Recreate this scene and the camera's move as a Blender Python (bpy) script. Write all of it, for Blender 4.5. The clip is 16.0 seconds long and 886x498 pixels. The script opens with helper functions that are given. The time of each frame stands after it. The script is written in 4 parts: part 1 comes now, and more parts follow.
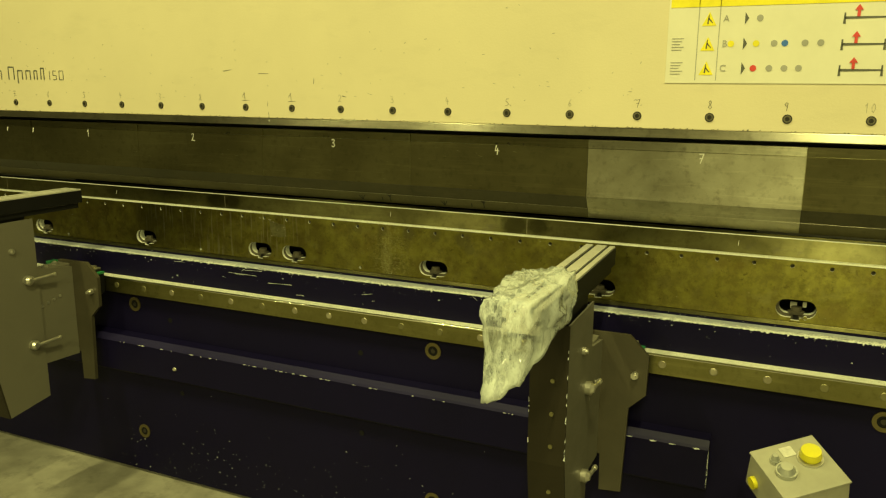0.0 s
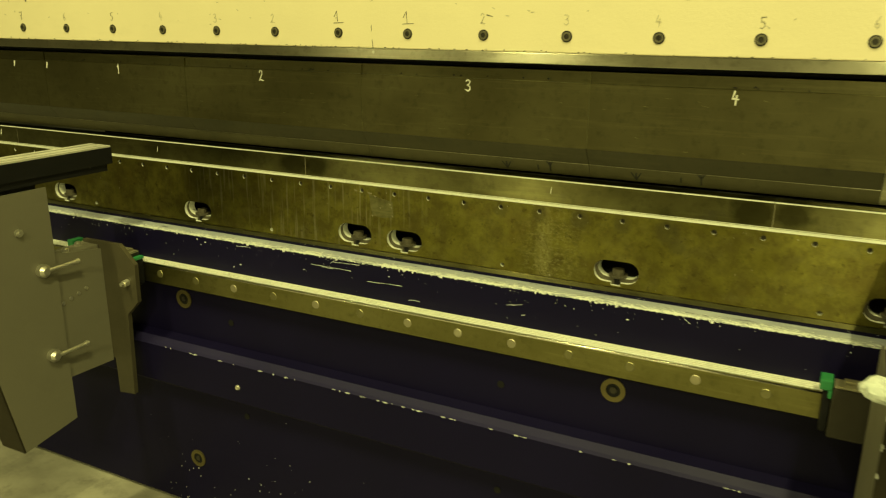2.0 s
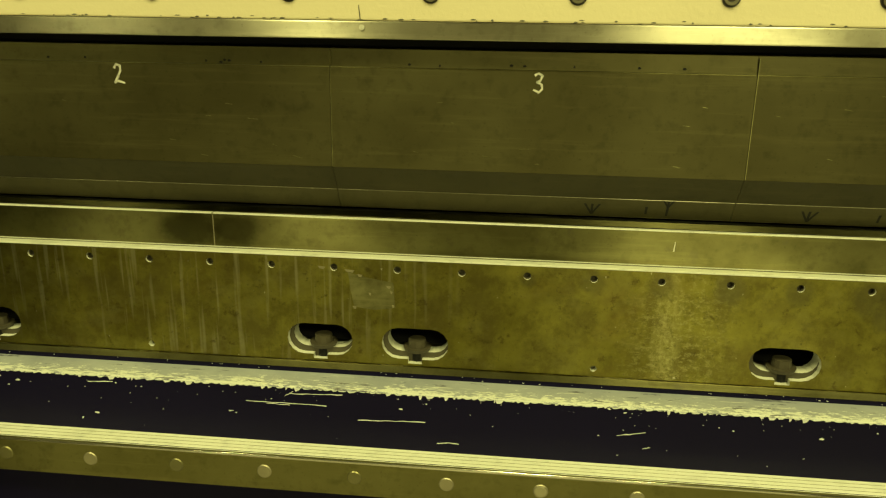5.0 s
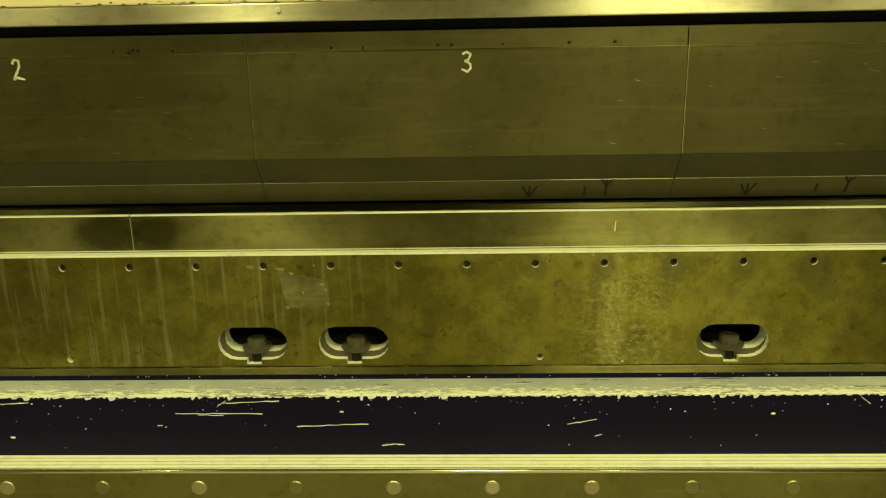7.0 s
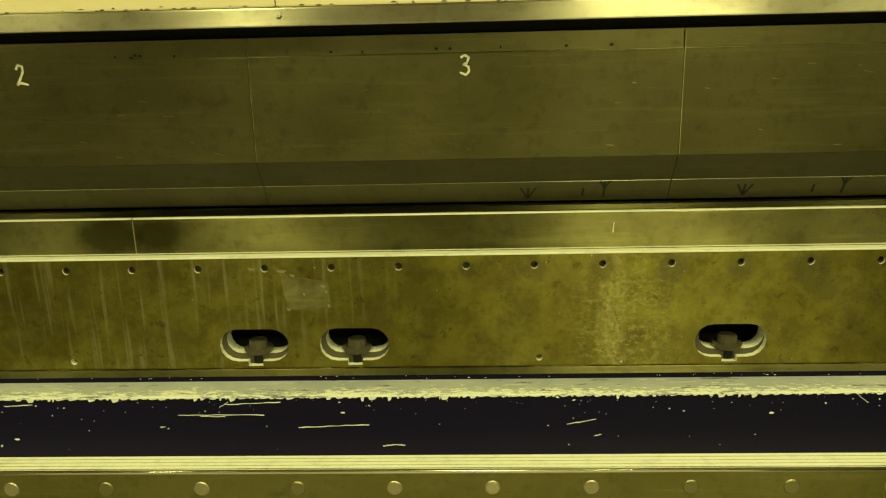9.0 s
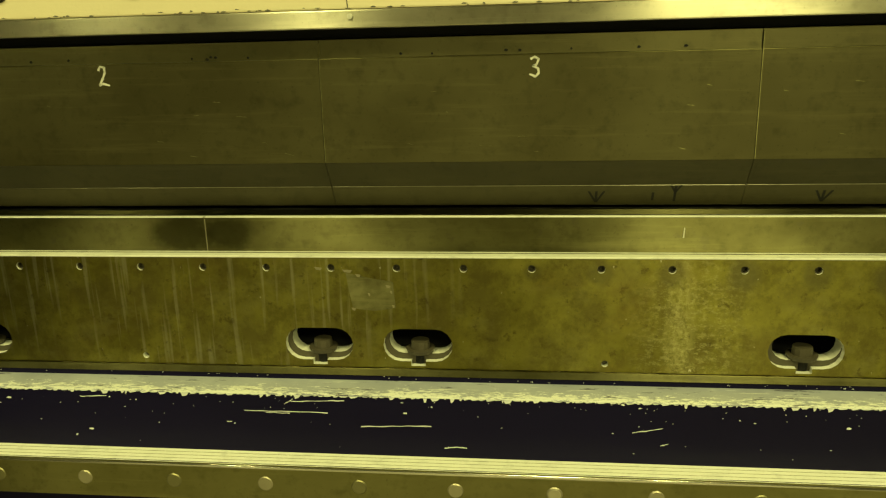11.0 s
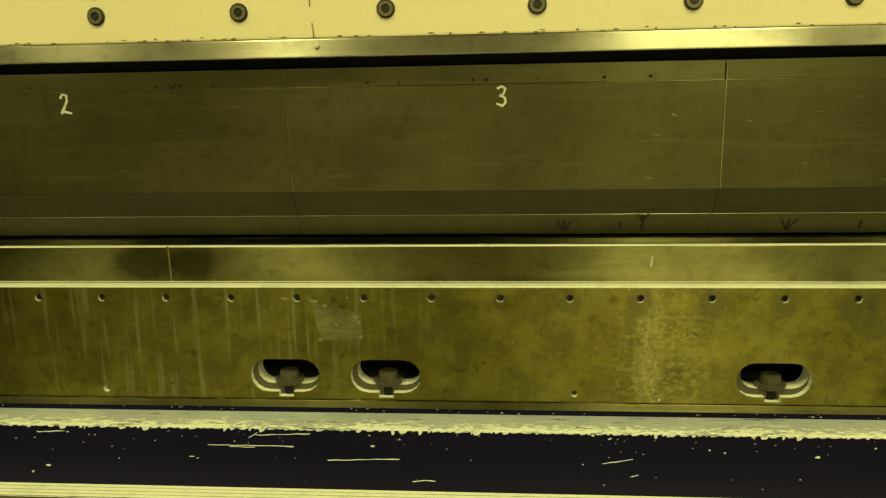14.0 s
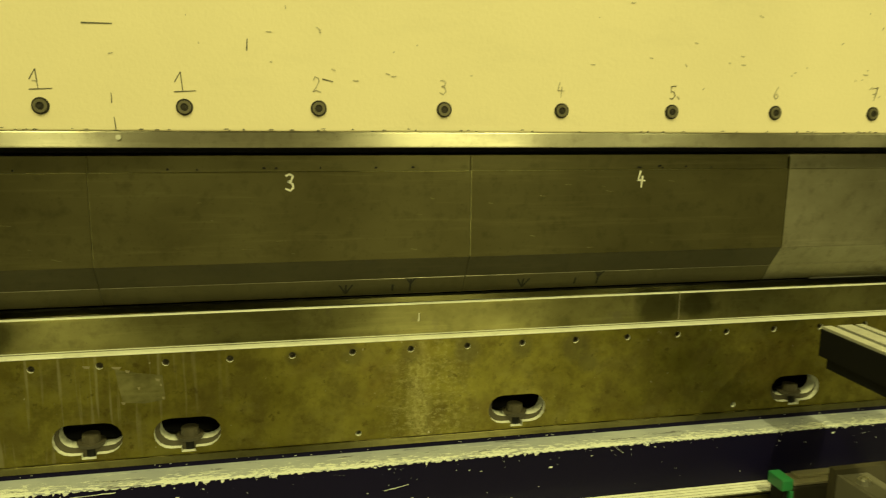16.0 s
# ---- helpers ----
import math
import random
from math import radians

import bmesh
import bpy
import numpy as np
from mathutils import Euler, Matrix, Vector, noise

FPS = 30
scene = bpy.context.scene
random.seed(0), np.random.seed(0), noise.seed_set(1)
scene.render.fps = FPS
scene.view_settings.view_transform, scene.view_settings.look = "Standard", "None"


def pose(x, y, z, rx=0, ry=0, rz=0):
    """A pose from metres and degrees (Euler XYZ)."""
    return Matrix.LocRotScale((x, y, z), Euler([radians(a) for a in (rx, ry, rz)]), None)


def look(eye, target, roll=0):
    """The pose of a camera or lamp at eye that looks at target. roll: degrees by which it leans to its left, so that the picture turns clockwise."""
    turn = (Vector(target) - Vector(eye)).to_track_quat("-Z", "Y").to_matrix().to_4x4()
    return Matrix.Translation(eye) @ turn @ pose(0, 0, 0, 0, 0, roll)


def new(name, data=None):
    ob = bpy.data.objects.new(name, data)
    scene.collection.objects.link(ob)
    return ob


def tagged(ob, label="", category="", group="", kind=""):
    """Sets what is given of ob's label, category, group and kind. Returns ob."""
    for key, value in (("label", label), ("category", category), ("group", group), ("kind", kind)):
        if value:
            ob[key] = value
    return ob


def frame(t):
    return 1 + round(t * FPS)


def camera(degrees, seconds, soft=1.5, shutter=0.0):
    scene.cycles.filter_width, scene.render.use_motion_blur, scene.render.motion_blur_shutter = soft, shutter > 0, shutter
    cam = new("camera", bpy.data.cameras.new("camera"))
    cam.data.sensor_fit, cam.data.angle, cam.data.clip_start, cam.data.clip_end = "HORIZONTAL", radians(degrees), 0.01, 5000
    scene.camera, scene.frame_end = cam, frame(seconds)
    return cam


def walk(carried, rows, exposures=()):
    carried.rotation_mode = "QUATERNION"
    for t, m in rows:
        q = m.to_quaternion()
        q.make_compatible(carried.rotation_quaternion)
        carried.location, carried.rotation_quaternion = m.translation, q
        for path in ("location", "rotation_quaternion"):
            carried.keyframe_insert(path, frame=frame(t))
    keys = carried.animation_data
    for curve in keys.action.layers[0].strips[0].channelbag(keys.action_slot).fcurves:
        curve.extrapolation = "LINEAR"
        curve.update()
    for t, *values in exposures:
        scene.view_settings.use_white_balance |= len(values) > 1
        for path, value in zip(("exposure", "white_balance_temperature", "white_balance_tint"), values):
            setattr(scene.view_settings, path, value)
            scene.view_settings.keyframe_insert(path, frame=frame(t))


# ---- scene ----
cam = camera(59.5, 16.0, 1.2, 0.3)
PATH = [
    (0, (1.374, -1.862, 1.321), (0.577, -0.075, 0.907), 0.4),
    (0.5, (1.335, -1.793, 1.315), (0.525, -0.013, 0.894), 0.5),
    (1, (1.171, -1.678, 1.314), (0.336, 0.082, 0.861), 0.3),
    (1.5, (1.013, -1.559, 1.293), (0.171, 0.178, 0.771), 0.2),
    (2, (0.836, -1.376, 1.278), (-0.016, 0.344, 0.714), 0.5),
    (2.5, (0.648, -1.219, 1.273), (-0.138, 0.526, 0.691), -1.1),
    (3, (0.432, -1.088, 1.279), (-0.145, 0.727, 0.67), -1.6),
    (3.5, (0.317, -0.977, 1.251), (-0.146, 0.882, 0.676), 0.1),
    (6, (0.175, -0.884, 1.219), (0.086, 1.032, 0.652), -0.4),
    (6.5, (0.192, -0.87, 1.205), (0.106, 1.05, 0.652), -0.9),
    (7, (0.201, -0.867, 1.194), (0.138, 1.057, 0.65), -1.1),
    (7.5, (0.201, -0.868, 1.191), (0.154, 1.058, 0.653), -1.2),
    (8, (0.2, -0.881, 1.196), (0.167, 1.046, 0.661), -1.2),
    (8.5, (0.209, -0.88, 1.188), (0.156, 1.049, 0.661), -1.3),
    (9, (0.205, -0.875, 1.193), (0.135, 1.051, 0.66), -1.4),
    (11.5, (0.193, -0.873, 1.189), (-0.051, 1.045, 0.676), -1.5),
    (12, (0.189, -0.874, 1.192), (-0.064, 1.044, 0.684), -1.5),
    (12.5, (0.19, -0.87, 1.19), (-0.075, 1.049, 0.694), -1.5),
    (13, (0.19, -0.869, 1.183), (-0.069, 1.057, 0.708), -1.5),
    (13.5, (0.196, -0.863, 1.183), (-0.035, 1.069, 0.72), -1.5),
    (14, (0.205, -0.865, 1.188), (0.047, 1.078, 0.741), -1.2),
    (14.5, (0.214, -0.869, 1.211), (0.19, 1.084, 0.781), -0.7),
    (15, (0.205, -0.908, 1.231), (0.324, 1.052, 0.852), -0.6),
    (15.5, (0.19, -0.952, 1.219), (0.455, 1.002, 0.887), -0.3),
    (16, (0.187, -1.006, 1.265), (0.6, 0.914, 0.89), 0.7),
]
walk(cam, [(t, look(eye, target, roll)) for t, eye, target, roll in PATH], ((0, 0.0), (1.2, 0.0), (2.0, 0.22), (3.0, 0.2), (3.7, 0.1), (6.0, 0.05), (9.0, 0.08), (16.0, 0.0)))

# ---- light ----
world = bpy.data.worlds.new("hall_air")
scene.world = world
world.use_nodes = True
world.node_tree.nodes["Background"].inputs[0].default_value = (0.9, 0.86, 0.5, 1)
world.node_tree.nodes["Background"].inputs[1].default_value = 0.01
scene.view_settings.exposure = 0.0
LAMP_TINT = (0.99, 0.94, 0.34)
# The two at negative x are unseen, added to lift the left side.
LAMPS = ((-1.2, -2.4, 132), (1.75, -2.4, 140), (4.6, -2.4, 34), (1.72, -7.0, 220), (2.2, -6.6, 110), (4.6, -7.0, 118), (-4.6, -7.0, 120))


def hall_lamp(x, y, watts):
    data = bpy.data.lights.new("tube_light", "AREA")
    data.shape, data.size, data.size_y = "RECTANGLE", 0.12, 1.3
    data.energy, data.color = watts, LAMP_TINT
    new("tube_light", data).matrix_world = pose(x, y, 4.75)


for lamp in LAMPS:
    hall_lamp(*lamp)


# ---- materials ----
class Nodes:
    def __init__(self, name):
        self.mat = bpy.data.materials.new(name)
        self.mat.use_nodes = True
        self.tree = self.mat.node_tree
        self.bsdf = self.tree.nodes["Principled BSDF"]
        self.coords = self.tree.nodes.new("ShaderNodeTexCoord").outputs["Object"]

    def link(self, a, b):
        self.tree.links.new(a, b)

    def noise(self, scale, stretch=(1, 1, 1), detail=4.0, rough=0.55, offset=0.0):
        m = self.tree.nodes.new("ShaderNodeMapping")
        m.inputs["Scale"].default_value = stretch
        m.inputs["Location"].default_value = (offset, offset * 0.7, offset * 1.3)
        self.link(self.coords, m.inputs["Vector"])
        n = self.tree.nodes.new("ShaderNodeTexNoise")
        n.inputs["Scale"].default_value = scale
        n.inputs["Detail"].default_value = detail
        n.inputs["Roughness"].default_value = rough
        self.link(m.outputs[0], n.inputs["Vector"])
        return n.outputs["Fac"]

    def patch(self, centre, size):
        """1 at a place in the room, falling to 0 at size metres from it."""
        m = self.tree.nodes.new("ShaderNodeMapping")
        m.vector_type = "TEXTURE"
        m.inputs["Location"].default_value = centre
        m.inputs["Scale"].default_value = size
        self.link(self.coords, m.inputs["Vector"])
        g = self.tree.nodes.new("ShaderNodeTexGradient")
        g.gradient_type = "SPHERICAL"
        self.link(m.outputs[0], g.inputs["Vector"])
        return g.outputs["Fac"]

    def ramp(self, fac, low, high, a=(0, 0, 0), b=(1, 1, 1)):
        r = self.tree.nodes.new("ShaderNodeValToRGB")
        r.color_ramp.elements[0].position, r.color_ramp.elements[1].position = low, high
        r.color_ramp.elements[0].color, r.color_ramp.elements[1].color = (*a, 1), (*b, 1)
        self.link(fac, r.inputs[0])
        return r.outputs[0]

    def mix(self, fac, a, b, mode="MIX"):
        n = self.tree.nodes.new("ShaderNodeMix")
        n.data_type, n.blend_type = "RGBA", mode
        for value, slot in ((fac, 0), (a, 6), (b, 7)):
            if isinstance(value, (int, float)):
                n.inputs[slot].default_value = value
            elif isinstance(value, tuple):
                n.inputs[slot].default_value = (*value, 1)
            else:
                self.link(value, n.inputs[slot])
        return n.outputs[2]

    def times(self, a, b):
        n = self.tree.nodes.new("ShaderNodeMath")
        n.operation = "MULTIPLY"
        for value, slot in ((a, 0), (b, 1)):
            if isinstance(value, (int, float)):
                n.inputs[slot].default_value = value
            else:
                self.link(value, n.inputs[slot])
        return n.outputs[0]

    def bump(self, fac, strength, distance=0.001):
        n = self.tree.nodes.new("ShaderNodeBump")
        n.inputs["Strength"].default_value = strength
        n.inputs["Distance"].default_value = distance
        self.link(fac, n.inputs["Height"])
        self.link(n.outputs[0], self.bsdf.inputs["Normal"])

    def brushed(self, amount):
        """Brushed along x: the gloss spreads upright."""
        t = self.tree.nodes.new("ShaderNodeCombineXYZ")
        t.inputs[2].default_value = 1.0
        self.link(t.outputs[0], self.bsdf.inputs["Tangent"])
        self.bsdf.inputs["Anisotropic"].default_value = amount

    def set(self, color=None, rough=None, metal=None, spec=None):
        for value, slot in ((color, "Base Color"), (rough, "Roughness"), (metal, "Metallic"), (spec, "Specular IOR Level")):
            if value is None:
                continue
            if isinstance(value, (int, float)):
                self.bsdf.inputs[slot].default_value = value
            elif isinstance(value, tuple):
                self.bsdf.inputs[slot].default_value = (*value, 1)
            else:
                self.link(value, self.bsdf.inputs[slot])
        return self.mat


def steel(name, light, dark, rough=0.38, metal=0.85, brush=(3, 3, 260), blotch=7.0, stain=None, aniso=0.0, rings=(), vary=0.0):
    """Machined tool steel: blotched oil film, brushed lines, pits; rings: places of round oil stains."""
    n = Nodes(name)
    broad = n.noise(blotch, (1, 1, 1.4), 5, 0.6)
    color = n.mix(n.ramp(broad, 0.35, 0.68), dark, light)
    fine = n.noise(60, (1, 1, 1), 3, 0.6, 3.1)
    color = n.mix(n.times(n.ramp(fine, 0.52, 0.75), 0.4), color, tuple(c * 0.5 for c in dark))
    wipe = n.noise(9, (0.5, 1, 9), 4, 0.7, 5.3)
    color = n.mix(n.times(n.ramp(wipe, 0.54, 0.72), 0.35), color, tuple(min(1, c * 1.35) for c in light))
    pits = n.noise(330, (1, 1, 1), 2, 0.5, 1.7)
    color = n.mix(n.times(n.ramp(pits, 0.66, 0.74), 0.3), color, tuple(c * 0.4 for c in dark))
    if stain:
        spots = n.noise(26, (1, 1, 1.1), 4, 0.65, 8.7)
        color = n.mix(n.times(n.ramp(spots, 0.60, 0.70), 0.6), color, stain)
    for x, z, size in rings:
        edge = n.mix(0.45, n.ramp(n.patch((x, 0.02, z), (size, 0.4, size * 0.7)), 0.0, 0.8), n.noise(38, (1, 1, 1), 4, 0.6, 12.0))
        color = n.mix(n.times(n.ramp(edge, 0.38, 0.62), 0.75), color, tuple(c * 0.32 for c in dark))
    if vary:
        piece = n.tree.nodes.new("ShaderNodeObjectInfo").outputs["Random"]
        color = n.mix(n.times(piece, vary), color, tuple(c * 0.5 for c in dark))
    n.bump(n.noise(1.0, brush, 3, 0.6, 1.0), 0.05, 0.0003)
    if aniso:
        n.brushed(aniso)
    return n.set(color, n.ramp(broad, 0.2, 0.8, (rough - 0.03,) * 3, (rough + 0.05,) * 3), metal)


def paint(name, base, rough=0.45, chip=None, chip_at=0.70, chip_stretch=(1, 1, 1), chip_scale=28, grain=0.15, vary=0.12):
    n = Nodes(name)
    broad = n.noise(2.2, (1, 1, 1), 5, 0.6)
    color = n.mix(n.ramp(broad, 0.3, 0.7), tuple(c * (1 - vary) for c in base), tuple(min(1, c * (1 + vary)) for c in base))
    smear = n.noise(11, (0.6, 1, 1.8), 5, 0.65, 4.0)
    color = n.mix(n.times(n.ramp(smear, 0.55, 0.8), 0.25), color, tuple(c * 0.7 for c in base))
    if chip:
        spots = n.noise(chip_scale, chip_stretch, 6, 0.72, 6.0)
        color = n.mix(n.ramp(spots, chip_at, chip_at + 0.012), color, chip)
    n.bump(n.noise(170, (1, 1, 1), 3, 0.6, 2.0), grain, 0.0012)
    return n.set(color, n.ramp(smear, 0.2, 0.8, (rough - 0.06,) * 3, (rough + 0.1,) * 3), 0.0)


def holder_steel():
    n = Nodes("patinated_die_holder_steel")
    broad = n.noise(5, (1, 1, 1.2), 6, 0.65)
    color = n.mix(n.ramp(broad, 0.36, 0.66), (0.130, 0.115, 0.021), (0.275, 0.256, 0.058))
    cloud = n.noise(17, (1, 1, 1), 5, 0.65, 2.6)
    color = n.mix(n.times(n.ramp(cloud, 0.43, 0.62), 0.7), color, (0.108, 0.092, 0.028))
    mottle = n.noise(38, (1, 1, 0.9), 7, 0.75, 17.0)
    color = n.mix(n.times(n.ramp(mottle, 0.46, 0.60), 0.5), color, (0.086, 0.071, 0.020))
    greyed = n.noise(24, (0.7, 1, 1), 6, 0.7, 27.0)
    color = n.mix(n.times(n.ramp(greyed, 0.54, 0.66), 0.3), color, (0.24, 0.225, 0.085))
    drip = n.noise(1.0, (150, 20, 7), 2, 0.5, 2.0)
    where = n.ramp(n.patch((-0.22, 0.0, 0.92), (0.36, 1, 0.16)), 0.0, 0.35)
    color = n.mix(n.times(n.times(n.ramp(drip, 0.58, 0.68), where), 0.24), color, (0.50, 0.48, 0.36))
    # Rubbed flecks, widened by a lamp reflection painted into the colour.
    rub_and_glint = n.times(n.ramp(n.patch((0.385, 0.0, 0.86), (0.085, 1, 0.16)), 0.05, 0.6), n.ramp(n.noise(170, (0.6, 1, 1), 9, 0.82, 3.0), 0.50, 0.58))
    color = n.mix(n.times(rub_and_glint, 0.36), color, (0.44, 0.42, 0.20))
    # Narrow bright stripe: the lamp's reflection, painted on the holder.
    worn = n.times(n.ramp(n.patch((0.372, 0.0, 0.86), (0.022, 1, 0.16)), 0.1, 0.7), n.ramp(n.noise(110, (1, 1, 0.6), 8, 0.8, 6.0), 0.42, 0.56))
    color = n.mix(n.times(worn, 0.24), color, (0.60, 0.57, 0.27))
    spots = n.noise(48, (1, 1, 1), 5, 0.7, 5.0)
    color = n.mix(n.times(n.ramp(spots, 0.585, 0.66), 0.62), color, (0.06, 0.046, 0.016))
    flecks = n.noise(210, (1, 1, 1), 3, 0.6, 7.0)
    color = n.mix(n.times(n.ramp(flecks, 0.62, 0.70), 0.5), color, (0.09, 0.075, 0.035))
    for x, z, size in ((0.20, 0.926, 0.016), (0.28, 0.925, 0.022), (0.36, 0.925, 0.026), (0.44, 0.924, 0.028), (0.52, 0.924, 0.026), (0.60, 0.92, 0.034), (0.62, 0.895, 0.022)):
        halo = n.mix(0.35, n.ramp(n.patch((x, 0.0, z), (size, 0.4, size)), 0.0, 0.8), n.noise(70, (1, 1, 1), 3, 0.6, 14.0))
        color = n.mix(n.times(n.ramp(halo, 0.32, 0.62), 0.5), color, (0.085, 0.078, 0.040))
    rust = n.noise(9, (1, 1, 1.3), 6, 0.7, 21.0)
    color = n.mix(n.times(n.ramp(rust, 0.52, 0.70), 0.35), color, (0.17, 0.122, 0.030))
    pale = n.noise(120, (1, 1, 0.8), 3, 0.6, 11.0)
    color = n.mix(n.times(n.ramp(pale, 0.70, 0.74), 0.7), color, (0.55, 0.53, 0.42))
    n.bump(n.noise(220, (0.15, 1, 1), 4, 0.6, 1.0), 0.12, 0.0005)
    n.brushed(0.85)
    return n.set(color, n.ramp(cloud, 0.25, 0.8, (0.28,) * 3, (0.44,) * 3), 1.0)


def worn_ledge():
    """Rubbed grey behind, flaked to bright metal towards the front edge."""
    n = Nodes("worn_ledge_bare_steel_and_paint")
    split = n.tree.nodes.new("ShaderNodeSeparateXYZ")
    n.link(n.coords, split.inputs[0])
    span = n.tree.nodes.new("ShaderNodeMapRange")
    span.inputs["From Min"].default_value, span.inputs["From Max"].default_value = -0.046, -0.002
    n.link(split.outputs[1], span.inputs["Value"])
    front = n.mix(0.55, n.ramp(span.outputs[0], 0.05, 0.85, (1, 1, 1), (0, 0, 0)), n.noise(11, (1, 1, 1), 4, 0.65, 9.0))
    wear = n.noise(210, (0.34, 0.9, 1), 8, 0.75, 3.0)
    flakes = n.mix(0.34, wear, front)
    rubbed = n.ramp(n.noise(8, (1, 1, 1), 5, 0.65, 2.0), 0.3, 0.7, (0.27, 0.29, 0.36), (0.44, 0.47, 0.51))
    color = n.mix(n.times(n.ramp(flakes, 0.545, 0.56), 0.95), rubbed, (0.78, 0.81, 0.76))
    scraped = n.ramp(n.noise(150, (0.08, 1, 1), 4, 0.7, 1.4), 0.62, 0.65)
    color = n.mix(n.times(scraped, 0.6), color, (0.80, 0.82, 0.72))
    thin = n.noise(120, (0.2, 1, 1), 6, 0.72, 7.0)
    color = n.mix(n.times(n.ramp(thin, 0.60, 0.62), 0.85), color, (0.06, 0.055, 0.09))
    n.bump(wear, 0.3, 0.0005)
    return n.set(color, 0.42, 0.1)


def concrete():
    n = Nodes("stained_concrete")
    broad = n.noise(1.3, (1, 1, 1), 6, 0.65)
    color = n.mix(n.ramp(broad, 0.35, 0.68), (0.15, 0.14, 0.11), (0.46, 0.44, 0.36))
    spots = n.noise(9, (1, 1, 1), 5, 0.7, 4.0)
    color = n.mix(n.times(n.ramp(spots, 0.52, 0.66), 0.6), color, (0.12, 0.11, 0.09))
    n.bump(n.noise(90, (1, 1, 1), 4, 0.7, 2.0), 0.3, 0.002)
    return n.set(color, 0.62, 0.0)


def plain(name, color, rough=0.5, metal=0.0, vary=0.15, grain=0.1):
    n = Nodes(name)
    f = n.noise(14, (1, 1, 1), 5, 0.65)
    c = n.mix(n.ramp(f, 0.3, 0.72), tuple(v * (1 - vary) for v in color), tuple(min(1, v * (1 + vary)) for v in color))
    n.bump(n.noise(240, (1, 1, 1), 2, 0.5), grain, 0.0006)
    return n.set(c, rough, metal)


def wrap_film():
    """Thin crumpled film: milky on the folds, clearer between them."""
    n = Nodes("crumpled_clear_film")
    folds = n.noise(8, (1.6, 1.6, 0.7), 2, 0.5, 2.0)
    crease = n.noise(26, (1.4, 1.4, 0.45), 6, 0.7, 4.0)
    ridge = n.ramp(crease, 0.40, 0.50)
    valley = n.ramp(crease, 0.50, 0.60, (1, 1, 1), (0, 0, 0))
    lines = n.mix(1.0, ridge, valley, "MULTIPLY")
    n.bump(n.mix(0.10, folds, lines), 0.75, 0.016)
    haze = n.mix(0.22, folds, lines)
    n.link(n.ramp(haze, 0.30, 0.56, (0.12,) * 3, (0.62,) * 3), n.bsdf.inputs["Alpha"])
    n.bsdf.inputs["Coat Weight"].default_value = 1.0
    n.bsdf.inputs["Coat Roughness"].default_value = 0.08
    return n.set(n.mix(n.ramp(crease, 0.3, 0.7), (0.74, 0.82, 0.76), (0.93, 0.97, 0.94)), 0.2, 0.0)


CREAM = paint("cream_machine_paint", (0.68, 0.605, 0.420), 0.5, (0.20, 0.17, 0.11), 0.735, (1.6, 1, 0.9), 16, 0.35, 0.05)
NAVY = paint("navy_machine_paint", (0.0046, 0.0034, 0.021), 0.42, (0.42, 0.40, 0.36), 0.75, (0.7, 1, 1), 30, 0.12, 0.15)
NAVY.node_tree.nodes["Principled BSDF"].inputs["Specular IOR Level"].default_value = 0.11
GREY_PAINT = paint("grey_bracket_paint", (0.145, 0.137, 0.104), 0.5, (0.6, 0.58, 0.5), 0.76, (1, 1, 1), 20, 0.2, 0.06)
PUNCH_STEEL = steel("oiled_punch_steel", (0.158, 0.145, 0.070), (0.088, 0.079, 0.035), 0.37, 0.9, (4, 4, 220), 2.6, None, 0.3, vary=0.35)
NEW_STEEL = steel("ground_punch_steel", (0.38, 0.365, 0.27), (0.27, 0.255, 0.18), 0.34, 0.95, (4, 4, 200), 7.0, (0.17, 0.155, 0.11), 0.8)
DIE_STEEL = steel("ground_die_steel", (0.175, 0.164, 0.072), (0.095, 0.087, 0.034), 0.33, 1.0, (3, 3, 300), 8.0, (0.10, 0.09, 0.055), 1.0, ((-0.232, 0.968, 0.06), (-0.172, 0.968, 0.05), (0.738, 0.968, 0.06), (0.80, 0.968, 0.05)))
# Pale copy of the steel for faces that catch the overhead light.
LIT_STEEL = steel("lit_ground_steel", (0.80, 0.82, 0.72), (0.70, 0.71, 0.62), 0.36, 0.2, (2, 320, 320), 9.0)
# Rail steel painted far lighter for the top, where overhead light falls.
RAIL_TOP = steel("lit_rail_top_steel", (0.92, 0.93, 0.82), (0.84, 0.86, 0.74), 0.30, 0.1, (2, 160, 160), 9.0)
STRIP_STEEL = steel("bare_beam_edge_steel", (0.50, 0.47, 0.37), (0.36, 0.34, 0.26), 0.32, 1.0, (3, 3, 260), 9.0, aniso=1.0)
HOLDER = holder_steel()
CLAMP_STEEL = plain("dark_clamp_steel", (0.065, 0.057, 0.036), 0.5, 0.2)
# Navy lightened to carry the sheen of the upward-facing fold, with chips.
SHEEN_NAVY = paint("sheen_navy_paint", (0.015, 0.0125, 0.050), 0.44, (0.5, 0.48, 0.44), 0.72, (0.4, 1, 1), 26, 0.12, 0.2)
SHEEN_NAVY.node_tree.nodes["Principled BSDF"].inputs["Specular IOR Level"].default_value = 0.2
LEDGE = worn_ledge()
RAIL_STEEL = steel("guide_rail_steel", (0.27, 0.255, 0.110), (0.19, 0.178, 0.070), 0.34, 1.0, (2, 420, 240), 5.0)
ALU = steel("anodised_aluminium", (0.72, 0.71, 0.63), (0.60, 0.59, 0.52), 0.36, 0.3, (260, 2, 260), 5.0)
DARK = plain("black_anodised", (0.008, 0.008, 0.009), 0.55)
